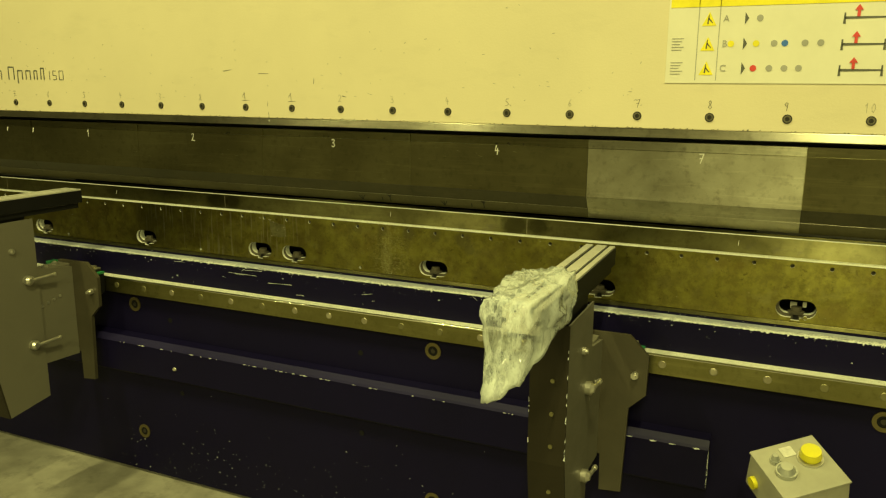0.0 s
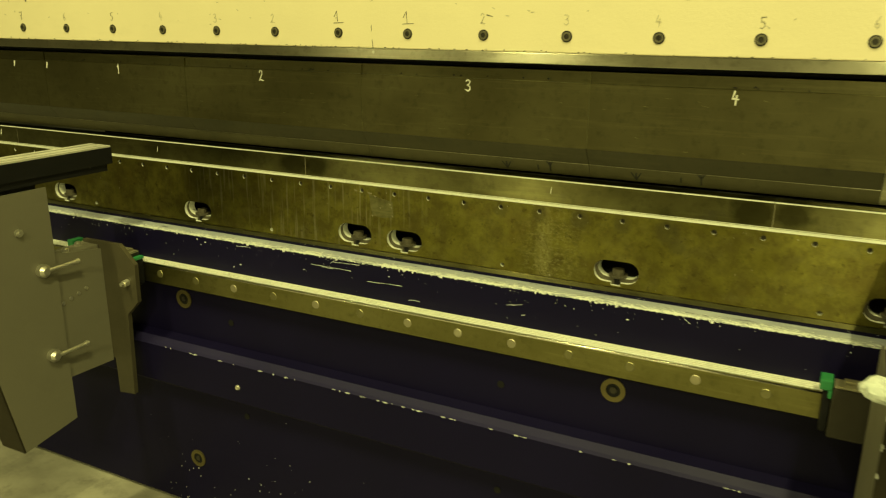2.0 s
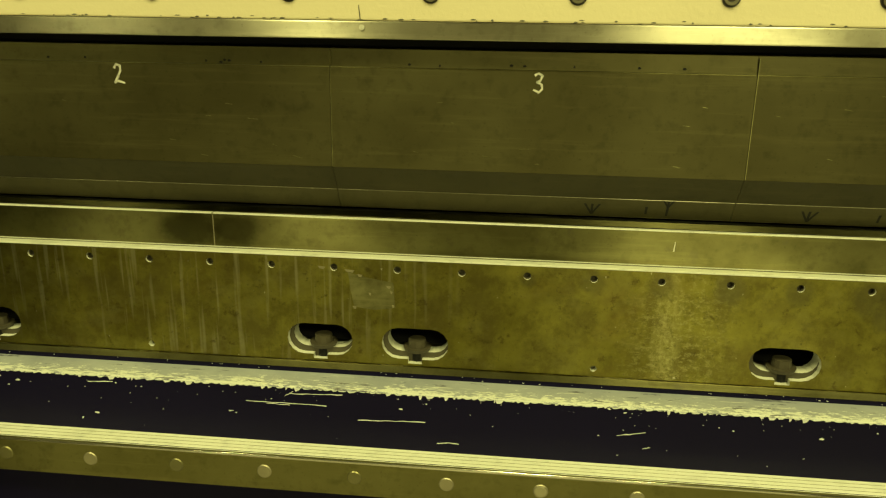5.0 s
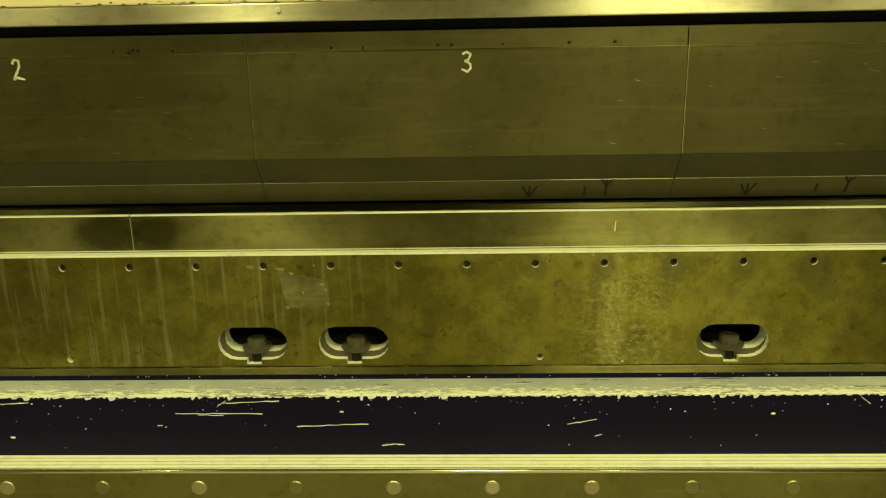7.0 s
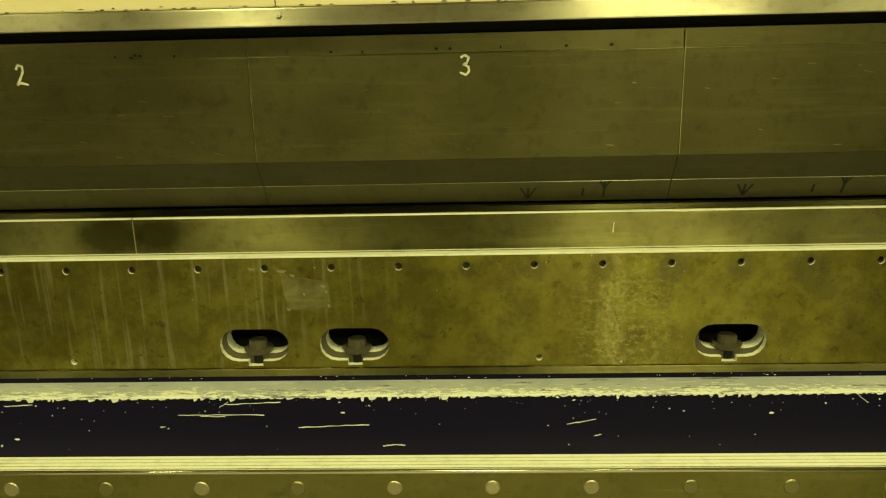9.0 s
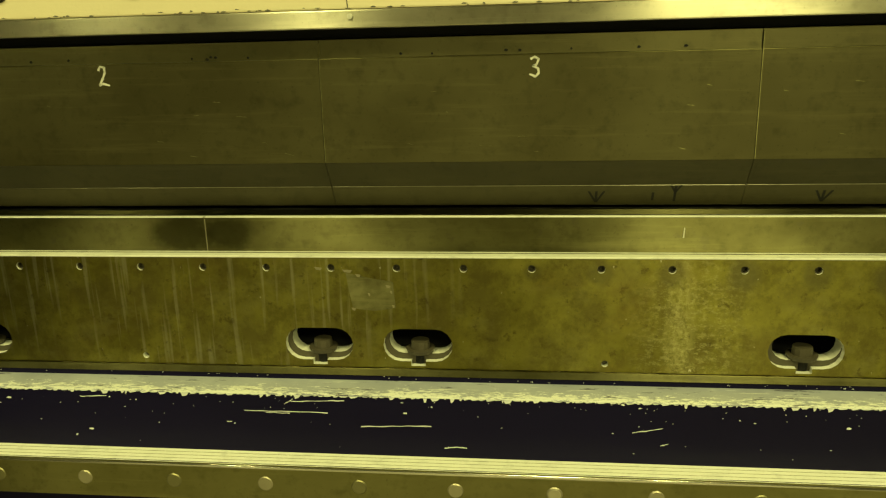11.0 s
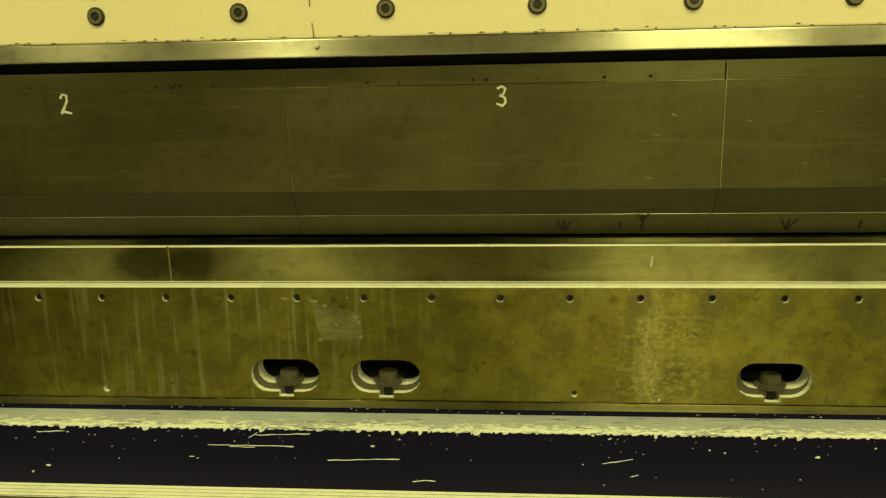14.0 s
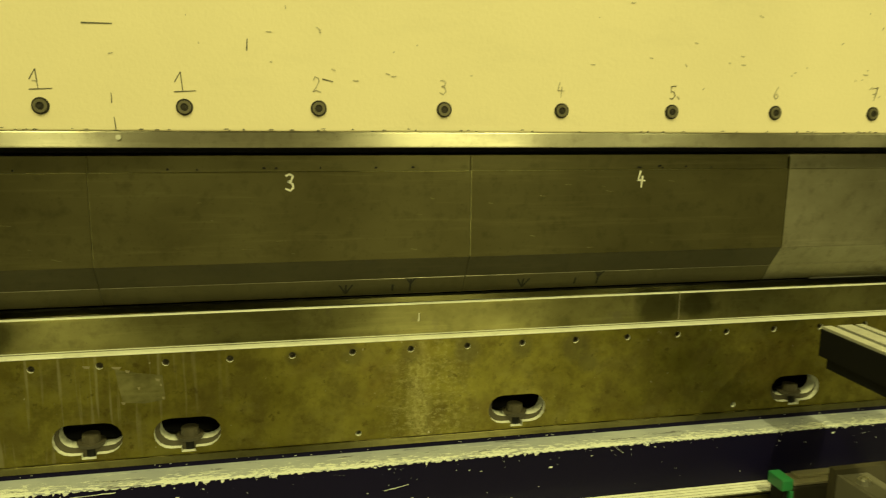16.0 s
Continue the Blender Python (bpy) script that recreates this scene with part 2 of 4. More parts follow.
DARK.node_tree.nodes["Principled BSDF"].inputs["Specular IOR Level"].default_value = 0.2
RESIDUE = steel("label_residue_film", (0.23, 0.22, 0.105), (0.135, 0.125, 0.055), 0.36, 1.0, (3, 3, 200), 40.0, None, 0.9)
SCREW = plain("blackened_screw", (0.06, 0.055, 0.045), 0.38, 0.7)
ZINC = plain("zinc_plated", (0.62, 0.60, 0.52), 0.32, 0.8)
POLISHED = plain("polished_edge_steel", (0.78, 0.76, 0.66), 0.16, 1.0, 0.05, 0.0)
CAP = plain("dull_rail_cap", (0.33, 0.30, 0.20), 0.42, 0.7)
GLOSS_CAP = plain("polished_rail_cap", (0.42, 0.39, 0.27), 0.34, 0.7)
DIM_CAP = plain("dark_rail_cap", (0.22, 0.205, 0.10), 0.42, 0.8)
BRASSY = plain("yellow_chromated_ring", (0.15, 0.125, 0.055), 0.35, 0.7)
GREEN = plain("green_plastic", (0.022, 0.19, 0.065), 0.4)
BROWN_PANEL = paint("dark_brown_panel", (0.022, 0.018, 0.010), 0.6, (0.35, 0.33, 0.26), 0.76, (1, 1, 1), 26, 0.2, 0.15)
BROWN_PANEL.node_tree.nodes["Principled BSDF"].inputs["Specular IOR Level"].default_value = 0.2
YELLOW = plain("yellow_plastic", (0.62, 0.56, 0.02), 0.3)
RED = plain("red_paint", (0.55, 0.05, 0.03), 0.5)
CHALK = plain("white_chalk", (0.64, 0.63, 0.56), 0.9, 0.0, 0.3)
PEN = plain("black_felt_pen", (0.012, 0.012, 0.010), 0.7)
SCREW_RIM = plain("dull_screw_rim", (0.18, 0.165, 0.11), 0.4, 0.6)
# Punch steel darkened to hold the shade of the downward slope.
SHADED_STEEL = steel("shaded_wedge_steel", (0.070, 0.064, 0.032), (0.050, 0.046, 0.022), 0.50, 0.45, (4, 4, 220), 7.0, (0.06, 0.055, 0.035), 0.5)
TIP_STEEL = steel("dull_punch_tip_steel", (0.105, 0.096, 0.048), (0.080, 0.073, 0.036), 0.50, 0.45, (4, 4, 220), 7.0)
PENCIL = plain("dark_marker", (0.10, 0.095, 0.07), 0.8)
FAINT = plain("faded_marker", (0.36, 0.33, 0.24), 0.8)
PAPER = plain("laminated_paper", (0.74, 0.71, 0.58), 0.3, 0.0, 0.04, 0.05)
SIGN_YELLOW = plain("sign_yellow", (0.85, 0.74, 0.03), 0.35)
SIGN_RED = plain("sign_red", (0.62, 0.06, 0.05), 0.4)
SIGN_BLUE = plain("sign_blue", (0.05, 0.16, 0.50), 0.4)
SIGN_GREY = plain("sign_grey", (0.35, 0.34, 0.30), 0.4)
LOGO_GREY = plain("letter_grey", (0.10, 0.10, 0.08), 0.5)
BARE = plain("bare_scratch", (0.70, 0.73, 0.74), 0.45, 0.2)
FILM = wrap_film()
CONCRETE = concrete()
WALL_PAINT = paint("hall_wall_paint", (0.13, 0.13, 0.12), 0.7)
CEILING_PAINT = paint("hall_ceiling_paint", (0.12, 0.12, 0.11), 0.8)
BOX_GREY = plain("cast_box_paint", (0.31, 0.30, 0.24), 0.42)
LENS = plain("clear_plastic", (0.40, 0.41, 0.37), 0.06, 0.5)


# ---- mesh helpers ----
def box(bm, x0, x1, y0, y1, z0, z1, bevel=0.0):
    made = bmesh.ops.create_cube(bm, size=1.0)["verts"]
    m = Matrix.Translation(((x0 + x1) / 2, (y0 + y1) / 2, (z0 + z1) / 2)) @ Matrix.Diagonal((abs(x1 - x0), abs(y1 - y0), abs(z1 - z0), 1))
    bmesh.ops.transform(bm, matrix=m, verts=made)
    if bevel:
        edges = list({e for v in made for e in v.link_edges})
        bmesh.ops.bevel(bm, geom=edges, offset=bevel, segments=2, affect="EDGES", profile=0.6)
    return bm


AXES = {"x": Matrix.Rotation(math.pi / 2, 4, "Y"), "y": Matrix.Rotation(math.pi / 2, 4, "X"), "z": Matrix.Identity(4)}


def rod(bm, place, axis, radius, length, seg=16, radius2=None):
    made = bmesh.ops.create_cone(bm, cap_ends=True, segments=seg, radius1=radius, radius2=radius if radius2 is None else radius2, depth=length)["verts"]
    bmesh.ops.transform(bm, matrix=Matrix.Translation(place) @ AXES[axis], verts=made)
    return bm


def ring(bm, place, axis, outer, inner, length, seg=20):
    loops = []
    m = Matrix.Translation(place) @ AXES[axis]
    for r, z in ((outer, -length / 2), (outer, length / 2), (inner, length / 2), (inner, -length / 2)):
        loops.append([bm.verts.new(m @ Vector((r * math.cos(2 * math.pi * i / seg), r * math.sin(2 * math.pi * i / seg), z))) for i in range(seg)])
    for k in range(4):
        a, b = loops[k], loops[(k + 1) % 4]
        for i in range(seg):
            bm.faces.new((a[i], a[(i + 1) % seg], b[(i + 1) % seg], b[i]))
    return bm


def prism(bm, profile, axis, a, b):
    """Sweeps a closed outline along x (outline in y, z), y (x, z) or z (x, y)."""
    def put(u, v, w):
        return {"x": (w, u, v), "y": (u, w, v), "z": (u, v, w)}[axis]
    low = [bm.verts.new(put(u, v, a)) for u, v in profile]
    high = [bm.verts.new(put(u, v, b)) for u, v in profile]
    n = len(profile)
    bm.faces.new(low)
    bm.faces.new(list(reversed(high)))
    for i in range(n):
        bm.faces.new((low[i], high[i], high[(i + 1) % n], low[(i + 1) % n]))
    bmesh.ops.recalc_face_normals(bm, faces=bm.faces)
    return bm


def pierced(bm, x0, x1, z0, z1, y0, y1, holes):
    """A plate with openings that go right through it. holes: closed loops of (x, z)."""
    edges = []
    for loop in [[(x0, z0), (x1, z0), (x1, z1), (x0, z1)]] + holes:
        vs = [bm.verts.new((x, y0, z)) for x, z in loop]
        edges += [bm.edges.new((vs[i], vs[(i + 1) % len(vs)])) for i in range(len(vs))]
    filled = bmesh.ops.triangle_fill(bm, edges=edges, use_beauty=True, normal=(0, -1, 0))
    faces = [g for g in filled["geom"] if isinstance(g, bmesh.types.BMFace)]
    out = bmesh.ops.extrude_face_region(bm, geom=faces)
    moved = [g for g in out["geom"] if isinstance(g, bmesh.types.BMVert)]
    bmesh.ops.translate(bm, vec=(0, y1 - y0, 0), verts=moved)
    bmesh.ops.recalc_face_normals(bm, faces=bm.faces)
    return bm


def slot_loop(cx, cz, width, height, notch=0.0, notch_drop=0.0, seg=8):
    r, pts = height / 2, []
    half = width / 2 - r
    for i in range(seg + 1):
        a = -math.pi / 2 + math.pi * i / seg
        pts.append((cx + half + r * math.cos(a), cz + r * math.sin(a)))
    for i in range(seg + 1):
        a = math.pi / 2 + math.pi * i / seg
        pts.append((cx - half + r * math.cos(a), cz + r * math.sin(a)))
    if notch:
        pts += [(cx - notch / 2, cz - r), (cx - notch / 2, cz - r - notch_drop), (cx + notch / 2, cz - r - notch_drop), (cx + notch / 2, cz - r)]
    return pts


def circle_loop(cx, cz, r, seg=10):
    return [(cx + r * math.cos(2 * math.pi * i / seg), cz + r * math.sin(2 * math.pi * i / seg)) for i in range(seg)]


def finish(ob_name, bm, material, smooth=False, edge=None):
    mesh = bpy.data.meshes.new(ob_name)
    if edge:
        for f in bm.faces:
            f.material_index = 1 if abs(f.normal.y) < 0.5 else 0
    bm.to_mesh(mesh)
    bm.free()
    mesh.materials.append(material)
    if edge:
        mesh.materials.append(edge)
    if smooth:
        mesh.polygons.foreach_set("use_smooth", [True] * len(mesh.polygons))
    return mesh


def part(name, bm, material, parent, label="", smooth=False, edge=None):
    ob = new(name, finish(name, bm, material, smooth, edge))
    ob.parent = parent
    return tagged(ob, label)


def thing(name, label, category, group="", kind="", at=(0, 0, 0)):
    ob = new(name)
    ob.empty_display_size = 0.05
    ob.location = at
    return tagged(ob, label, category, group, kind)


def setting(name, bm, material, label, category):
    return tagged(new(name, finish(name, bm, material)), label, category, "", "structure")


def lettering(name, text, size, x, y, z, material, parent, tilt=0.0, lean=0.0):
    """A word on an upright face that looks towards -y."""
    curve = bpy.data.curves.new(name, "FONT")
    curve.body, curve.size, curve.extrude, curve.shear, curve.offset = text, size, 0.0003, lean, (0.014 if material is CHALK else -0.010) * size
    curve.align_x, curve.align_y = "CENTER", "CENTER"
    temp = bpy.data.objects.new(name, curve)
    scene.collection.objects.link(temp)
    mesh = bpy.data.meshes.new_from_object(temp.evaluated_get(bpy.context.evaluated_depsgraph_get()))
    bpy.data.objects.remove(temp)
    bpy.data.curves.remove(curve)
    mesh.materials.clear()
    mesh.materials.append(material)
    mesh.transform(pose(x, y, z, 90, 0, 0) @ pose(0, 0, 0, 0, 0, tilt))
    ob = new(name, mesh)
    ob.parent = parent
    return ob


def strokes(name, lines, width, y, material, parent, label=""):
    """Thin flat strokes on an upright face: each (x0, z0, x1, z1)."""
    bm = bmesh.new()
    for x0, z0, x1, z1 in lines:
        d = Vector((x1 - x0, 0, z1 - z0))
        s = Vector((-d.z, 0, d.x)).normalized() * width / 2
        a, b = Vector((x0, y, z0)), Vector((x1, y, z1))
        front = [bm.verts.new(p) for p in (a - s, b - s * 0.6, b + s * 0.6, a + s)]
        back = [bm.verts.new(v.co + Vector((0, 0.0004, 0))) for v in front]
        bm.faces.new(front)
        for i in range(4):
            bm.faces.new((front[i], back[i], back[(i + 1) % 4], front[(i + 1) % 4]))
    bmesh.ops.recalc_face_normals(bm, faces=bm.faces)
    return part(name, bm, material, parent, label)


GLYPHS = {
    "1": [[(0.25, 0.72), (0.55, 1.0), (0.5, 0.0)]],
    "2": [[(0.1, 0.78), (0.3, 1.0), (0.62, 0.95), (0.68, 0.68), (0.4, 0.35), (0.05, 0.04), (0.4, 0.09), (0.95, 0.0)]],
    "3": [[(0.1, 0.9), (0.42, 1.0), (0.75, 0.86), (0.62, 0.62), (0.3, 0.53), (0.68, 0.44), (0.8, 0.2), (0.5, 0.0), (0.05, 0.1)]],
    "4": [[(0.35, 1.0), (0.1, 0.42), (0.88, 0.38)], [(0.62, 0.66), (0.5, -0.05)]],
    "5": [[(0.85, 1.0), (0.28, 0.97), (0.22, 0.56), (0.6, 0.58), (0.8, 0.3), (0.5, 0.0), (0.1, 0.08)]],
    "6": [[(0.65, 1.0), (0.25, 0.6), (0.15, 0.2), (0.45, 0.0), (0.75, 0.2), (0.5, 0.45), (0.2, 0.3)]],
    "7": [[(0.1, 0.95), (0.85, 1.0), (0.4, 0.0)], [(0.22, 0.5), (0.75, 0.53)]],
    "8": [[(0.5, 0.52), (0.2, 0.8), (0.5, 1.0), (0.75, 0.8), (0.5, 0.52), (0.15, 0.22), (0.45, 0.0), (0.8, 0.22), (0.5, 0.52)]],
    "9": [[(0.75, 0.8), (0.45, 0.55), (0.2, 0.75), (0.5, 1.0), (0.75, 0.85), (0.7, 0.4), (0.55, 0.0)]],
    "0": [[(0.5, 1.0), (0.2, 0.6), (0.25, 0.15), (0.55, 0.0), (0.8, 0.4), (0.75, 0.8), (0.5, 1.0)]],
}


def handwritten(name, text, height, x, y, z, width, material, parent, shake):
    """A figure drawn by hand on an upright face, centred on x and z."""
    lines = []
    wide = 0.62 * height
    for k, sign in enumerate(text):
        left = x + (k - len(text) / 2) * wide * 1.15
        for run in GLYPHS[sign]:
            pts = [(left + wide * (u + shake.uniform(-0.04, 0.04)), z + height * (v - 0.5 + shake.uniform(-0.03, 0.03))) for u, v in run]
            for (ax, az), (bx, bz) in zip(pts, pts[1:]):
                dx, dz = (bx - ax) * 0.06, (bz - az) * 0.06
                lines.append((ax - dx, az - dz, bx + dx, bz + dz))
    return strokes(name, lines, width, y, material, parent)


# ---- hall ----
setting("floor", box(bmesh.new(), -9, 9, -9, 6, -0.2, 0.012), CONCRETE, "stained grey concrete workshop floor", "floor")
setting("wall_front", box(bmesh.new(), -9, 9, -9.2, -9, 0, 6), WALL_PAINT, "plain painted hall wall", "wall")
setting("wall_back", box(bmesh.new(), -9, 9, 6, 6.2, 0, 6), WALL_PAINT, "plain painted hall wall behind the machine", "wall")
setting("wall_west", box(bmesh.new(), -9.2, -9, -9, 6, 0, 6), WALL_PAINT, "plain painted hall wall", "wall")
setting("wall_east", box(bmesh.new(), 9, 9.2, -9, 6, 0, 6), WALL_PAINT, "plain painted hall wall", "wall")
setting("ceiling", box(bmesh.new(), -9.2, 9.2, -9.2, 6.2, 6, 6.2), CEILING_PAINT, "plain grey hall ceiling", "ceiling")

# ---- upper beam ----
BX = 2.0           # half length of the machine
BEAM = 1.254       # height of the clamping screws
FRONT = -0.012     # front face of the upper beam

upper_beam = thing("upper_beam", "cream-painted press brake upper beam with a bare steel lower edge", "press beam")
part("beam_plate", box(bmesh.new(), -BX, BX, FRONT, 0.07, BEAM - 0.0285, 2.35, 0.002), CREAM, upper_beam, "scuffed cream paint")
part("edge_strip", box(bmesh.new(), -BX, BX, FRONT - 0.0015, 0.012, BEAM - 0.0485, BEAM - 0.0290, 0.0015), STRIP_STEEL, upper_beam, "bare machined steel edge")
# Black strip added over the punch necks to darken the shaded gap.
part("gap_shade_strip", box(bmesh.new(), -BX, BX, 0.026, 0.0375, BEAM - 0.0575, BEAM - 0.0290), DARK, upper_beam, "dark strip for the shaded gap")
part("tool_clamp", box(bmesh.new(), -BX, BX, 0.058, 0.068, BEAM - 0.06, BEAM - 0.0290), DARK, upper_beam, "dark tool clamp")


def socket_screw(x, z, parent):
    bm = ring(bmesh.new(), (x, FRONT - 0.0015, z), "y", 0.0078, 0.0048, 0.004, 20)
    head = part("socket_screw", bm, SCREW_RIM, parent, "steel socket-head screw")
    part("counterbore", ring(bmesh.new(), (x, FRONT - 0.0003, z), "y", 0.0100, 0.0078, 0.0016, 22), SCREW, head)
    part("screw_core", rod(rod(bmesh.new(), (x, FRONT - 0.0008, z), "y", 0.0048, 0.002, 18), (x, FRONT - 0.0024, z), "y", 0.0022, 0.0012, 6), SCREW, head)
    return head


rng = random.Random(4)
for i in range(24):
    sx = -1.84 + 0.16 * i
    head = socket_screw(sx, BEAM, upper_beam)
    number = abs(i - 11.5) + 0.5
    if number <= 10:
        n = int(number)
        mat = PENCIL if n in (1, 5, 7, 8, 9) else FAINT
        z = BEAM + 0.028 + rng.uniform(-0.002, 0.002)
        if n == 1:
            strokes("pencil_number", [(sx - 0.010, z + 0.001, sx - 0.003, z + 0.013), (sx - 0.003, z + 0.013, sx - 0.001, z - 0.009), (sx - 0.011, z - 0.0105, sx + 0.014, z - 0.009)], 0.0013, FRONT - 0.0006, PENCIL, upper_beam)
        else:
            handwritten("pencil_number", str(n), 0.018, sx + rng.uniform(-0.004, 0.002), FRONT - 0.0006, z, 0.0012, mat, upper_beam, rng)
strokes("centre_mark", [(0.001, BEAM - 0.027, -0.0005, BEAM - 0.012), (-0.002, BEAM + 0.004, -0.002, BEAM + 0.016)], 0.0013, FRONT - 0.0006, PENCIL, upper_beam)
part("rivet", rod(rod(bmesh.new(), (0.003, FRONT - 0.0022, BEAM - 0.036), "y", 0.0030, 0.0018, 14), (0.003, FRONT - 0.0033, BEAM - 0.036), "y", 0.0012, 0.001, 8), CHALK, upper_beam)
# scuffs and pencil dashes on the paint
scuffs = []
for _ in range(130):
    x, z = rng.uniform(-1.5, 1.05), BEAM + 0.012 + abs(rng.gauss(0, 0.13))
    a, s = rng.uniform(0, math.pi), rng.uniform(0.002, 0.008)
    scuffs.append((x, z, x + s * math.cos(a), z + 0.7 * s * math.sin(a)))
strokes("scuff_marks", scuffs, 0.0016, FRONT - 0.0006, FAINT, upper_beam)
strokes("pencil_dash", [(-0.03, BEAM + 0.095, 0.004, BEAM + 0.095), (0.155, BEAM + 0.068, 0.156, BEAM + 0.082), (-0.155, BEAM + 0.102, -0.125, BEAM + 0.106), (0.245, BEAM + 0.036, 0.258, BEAM + 0.033)], 0.0018, FRONT - 0.0006, PENCIL, upper_beam)

edge_chips = bmesh.new()
for _ in range(150):
    x, w = rng.uniform(-1.6, 1.6), rng.uniform(0.0015, 0.007)
    z, d = BEAM - 0.0283 + abs(rng.gauss(0, 0.0012)), rng.uniform(0.0006, 0.0022)
    prism(edge_chips, [(x, z), (x + w * 0.7, z), (x + w, z + d * 0.6), (x + w * 0.4, z + d), (x + w * 0.1, z + d * 0.7)], "y", FRONT - 0.0003, FRONT + 0.0002)
part("edge_chips", edge_chips, PENCIL, upper_beam, "chipped paint along the lower edge")["kind"] = "stuff"

# maker's mark, as plain bars
marks = []
lx, lz, lh = -1.15, BEAM + 0.075, 0.042
for k, (w, h, drop) in enumerate(((0.020, 0.7, 0), (0.014, 0.7, 0), (0.0, 0, 0), (0.026, 1.0, 0), (0.022, 0.72, 0.3), (0.020, 0.7, 0), (0.014, 0.7, 0), (0.014, 0.9, 0))):
    if w:
        marks += [(lx, lz - drop * lh, lx, lz + h * lh), (lx + w, lz, lx + w, lz + h * lh), (lx, lz + h * lh * 0.97, lx + w, lz + h * lh * 0.97)]
    lx += w + 0.018
strokes("maker_mark", marks, 0.0055, FRONT - 0.0006, LOGO_GREY, upper_beam, "dark grey printed maker's mark")
strokes("model_mark", [(-0.868, lz, -0.868, lz + 0.028), (-0.852, lz, -0.838, lz), (-0.838, lz, -0.838, lz + 0.014), (-0.852, lz + 0.014, -0.838, lz + 0.014), (-0.852, lz + 0.014, -0.852, lz + 0.028), (-0.852, lz + 0.028, -0.838, lz + 0.028), (-0.824, lz, -0.824, lz + 0.028), (-0.806, lz, -0.806, lz + 0.028), (-0.824, lz, -0.806, lz), (-0.824, lz + 0.028, -0.806, lz + 0.028)], 0.0032, FRONT - 0.0006, LOGO_GREY, upper_beam)

# ---- instruction sheet on the beam ----
PX, PZ = 1.098, 1.329
sheet = thing("instruction_sheet", "laminated instruction sheet with a yellow header and warning signs", "sign")
part("paper", box(bmesh.new(), PX, PX + 0.62, FRONT - 0.002, FRONT - 0.0005, PZ, PZ + 0.235), PAPER, sheet)
PY = FRONT - 0.0026


def on_sheet(name, x0, x1, z0, z1, mat):
    return part(name, box(bmesh.new(), PX + x0, PX + x1, PY - 0.0003, PY + 0.0004, PZ + z0, PZ + z1), mat, sheet)


on_sheet("header", 0.004, 0.616, 0.163, 0.231, SIGN_YELLOW)
on_sheet("rule", 0.064, 0.0655, 0.006, 0.200, SIGN_GREY)
on_sheet("rule", 0.108, 0.1095, 0.006, 0.200, SIGN_GREY)
for row, zc in enumerate((0.137, 0.084, 0.032)):
    tri = prism(bmesh.new(), [(PX + 0.072, PZ + zc - 0.014), (PX + 0.102, PZ + zc - 0.014), (PX + 0.087, PZ + zc + 0.015)], "y", PY - 0.0003, PY + 0.0004)
    sign = part("warning_triangle", tri, SIGN_YELLOW, sheet)
    strokes("pictogram", [(PX + 0.084, PZ + zc - 0.010, PX + 0.086, PZ + zc + 0.009), (PX + 0.085, PZ + zc + 0.002, PX + 0.094, PZ + zc - 0.008)], 0.003, PY - 0.0008, PENCIL, sign)
    lettering("row_letter", "ABC"[row], 0.020, PX + 0.122, PY - 0.0006, PZ + zc, SIGN_GREY, sheet)
    part("pointer", prism(bmesh.new(), [(PX + 0.160, PZ + zc - 0.013), (PX + 0.168, PZ + zc), (PX + 0.160, PZ + zc + 0.013)], "y", PY - 0.0003, PY + 0.0004), LOGO_GREY, sheet)
    icons = {0: ((0.190, SIGN_GREY),), 1: ((0.135, SIGN_YELLOW), (0.186, SIGN_YELLOW), (0.222, SIGN_GREY), (0.243, SIGN_BLUE), (0.282, SIGN_GREY), (0.312, SIGN_GREY)), 2: ((0.184, SIGN_RED), (0.216, SIGN_GREY), (0.246, SIGN_GREY), (0.274, SIGN_GREY))}[row]
    for ix, mat in icons:
        part("control_icon", rod(bmesh.new(), (PX + ix, PY, PZ + zc), "y", 0.0068, 0.0008, 16), mat, sheet)
    bar = strokes("beam_pictogram", [(PX + 0.352, PZ + zc - 0.004, PX + 0.43, PZ + zc - 0.004), (PX + 0.352, PZ + zc - 0.016, PX + 0.352, PZ + zc + 0.006), (PX + 0.43, PZ + zc - 0.016, PX + 0.43, PZ + zc + 0.006)], 0.005, PY - 0.0004, LOGO_GREY, sheet)
    part("red_arrow", prism(bmesh.new(), [(PX + 0.374, PZ + zc - 0.002), (PX + 0.380, PZ + zc - 0.002), (PX + 0.380, PZ + zc + 0.011), (PX + 0.385, PZ + zc + 0.011), (PX + 0.377, PZ + zc + 0.022), (PX + 0.369, PZ + zc + 0.011), (PX + 0.374, PZ + zc + 0.011)], "y", PY - 0.0014, PY - 0.0006), SIGN_RED, sheet)
    if row:
        for k in range(5):
            on_sheet("text_line", 0.010, 0.036 - 0.004 * (k % 3), zc + 0.012 - 0.0062 * k, zc + 0.0135 - 0.0062 * k, SIGN_GREY)

# ---- punches ----
PITCH = 0.482
SHOULDER = BEAM - 0.081


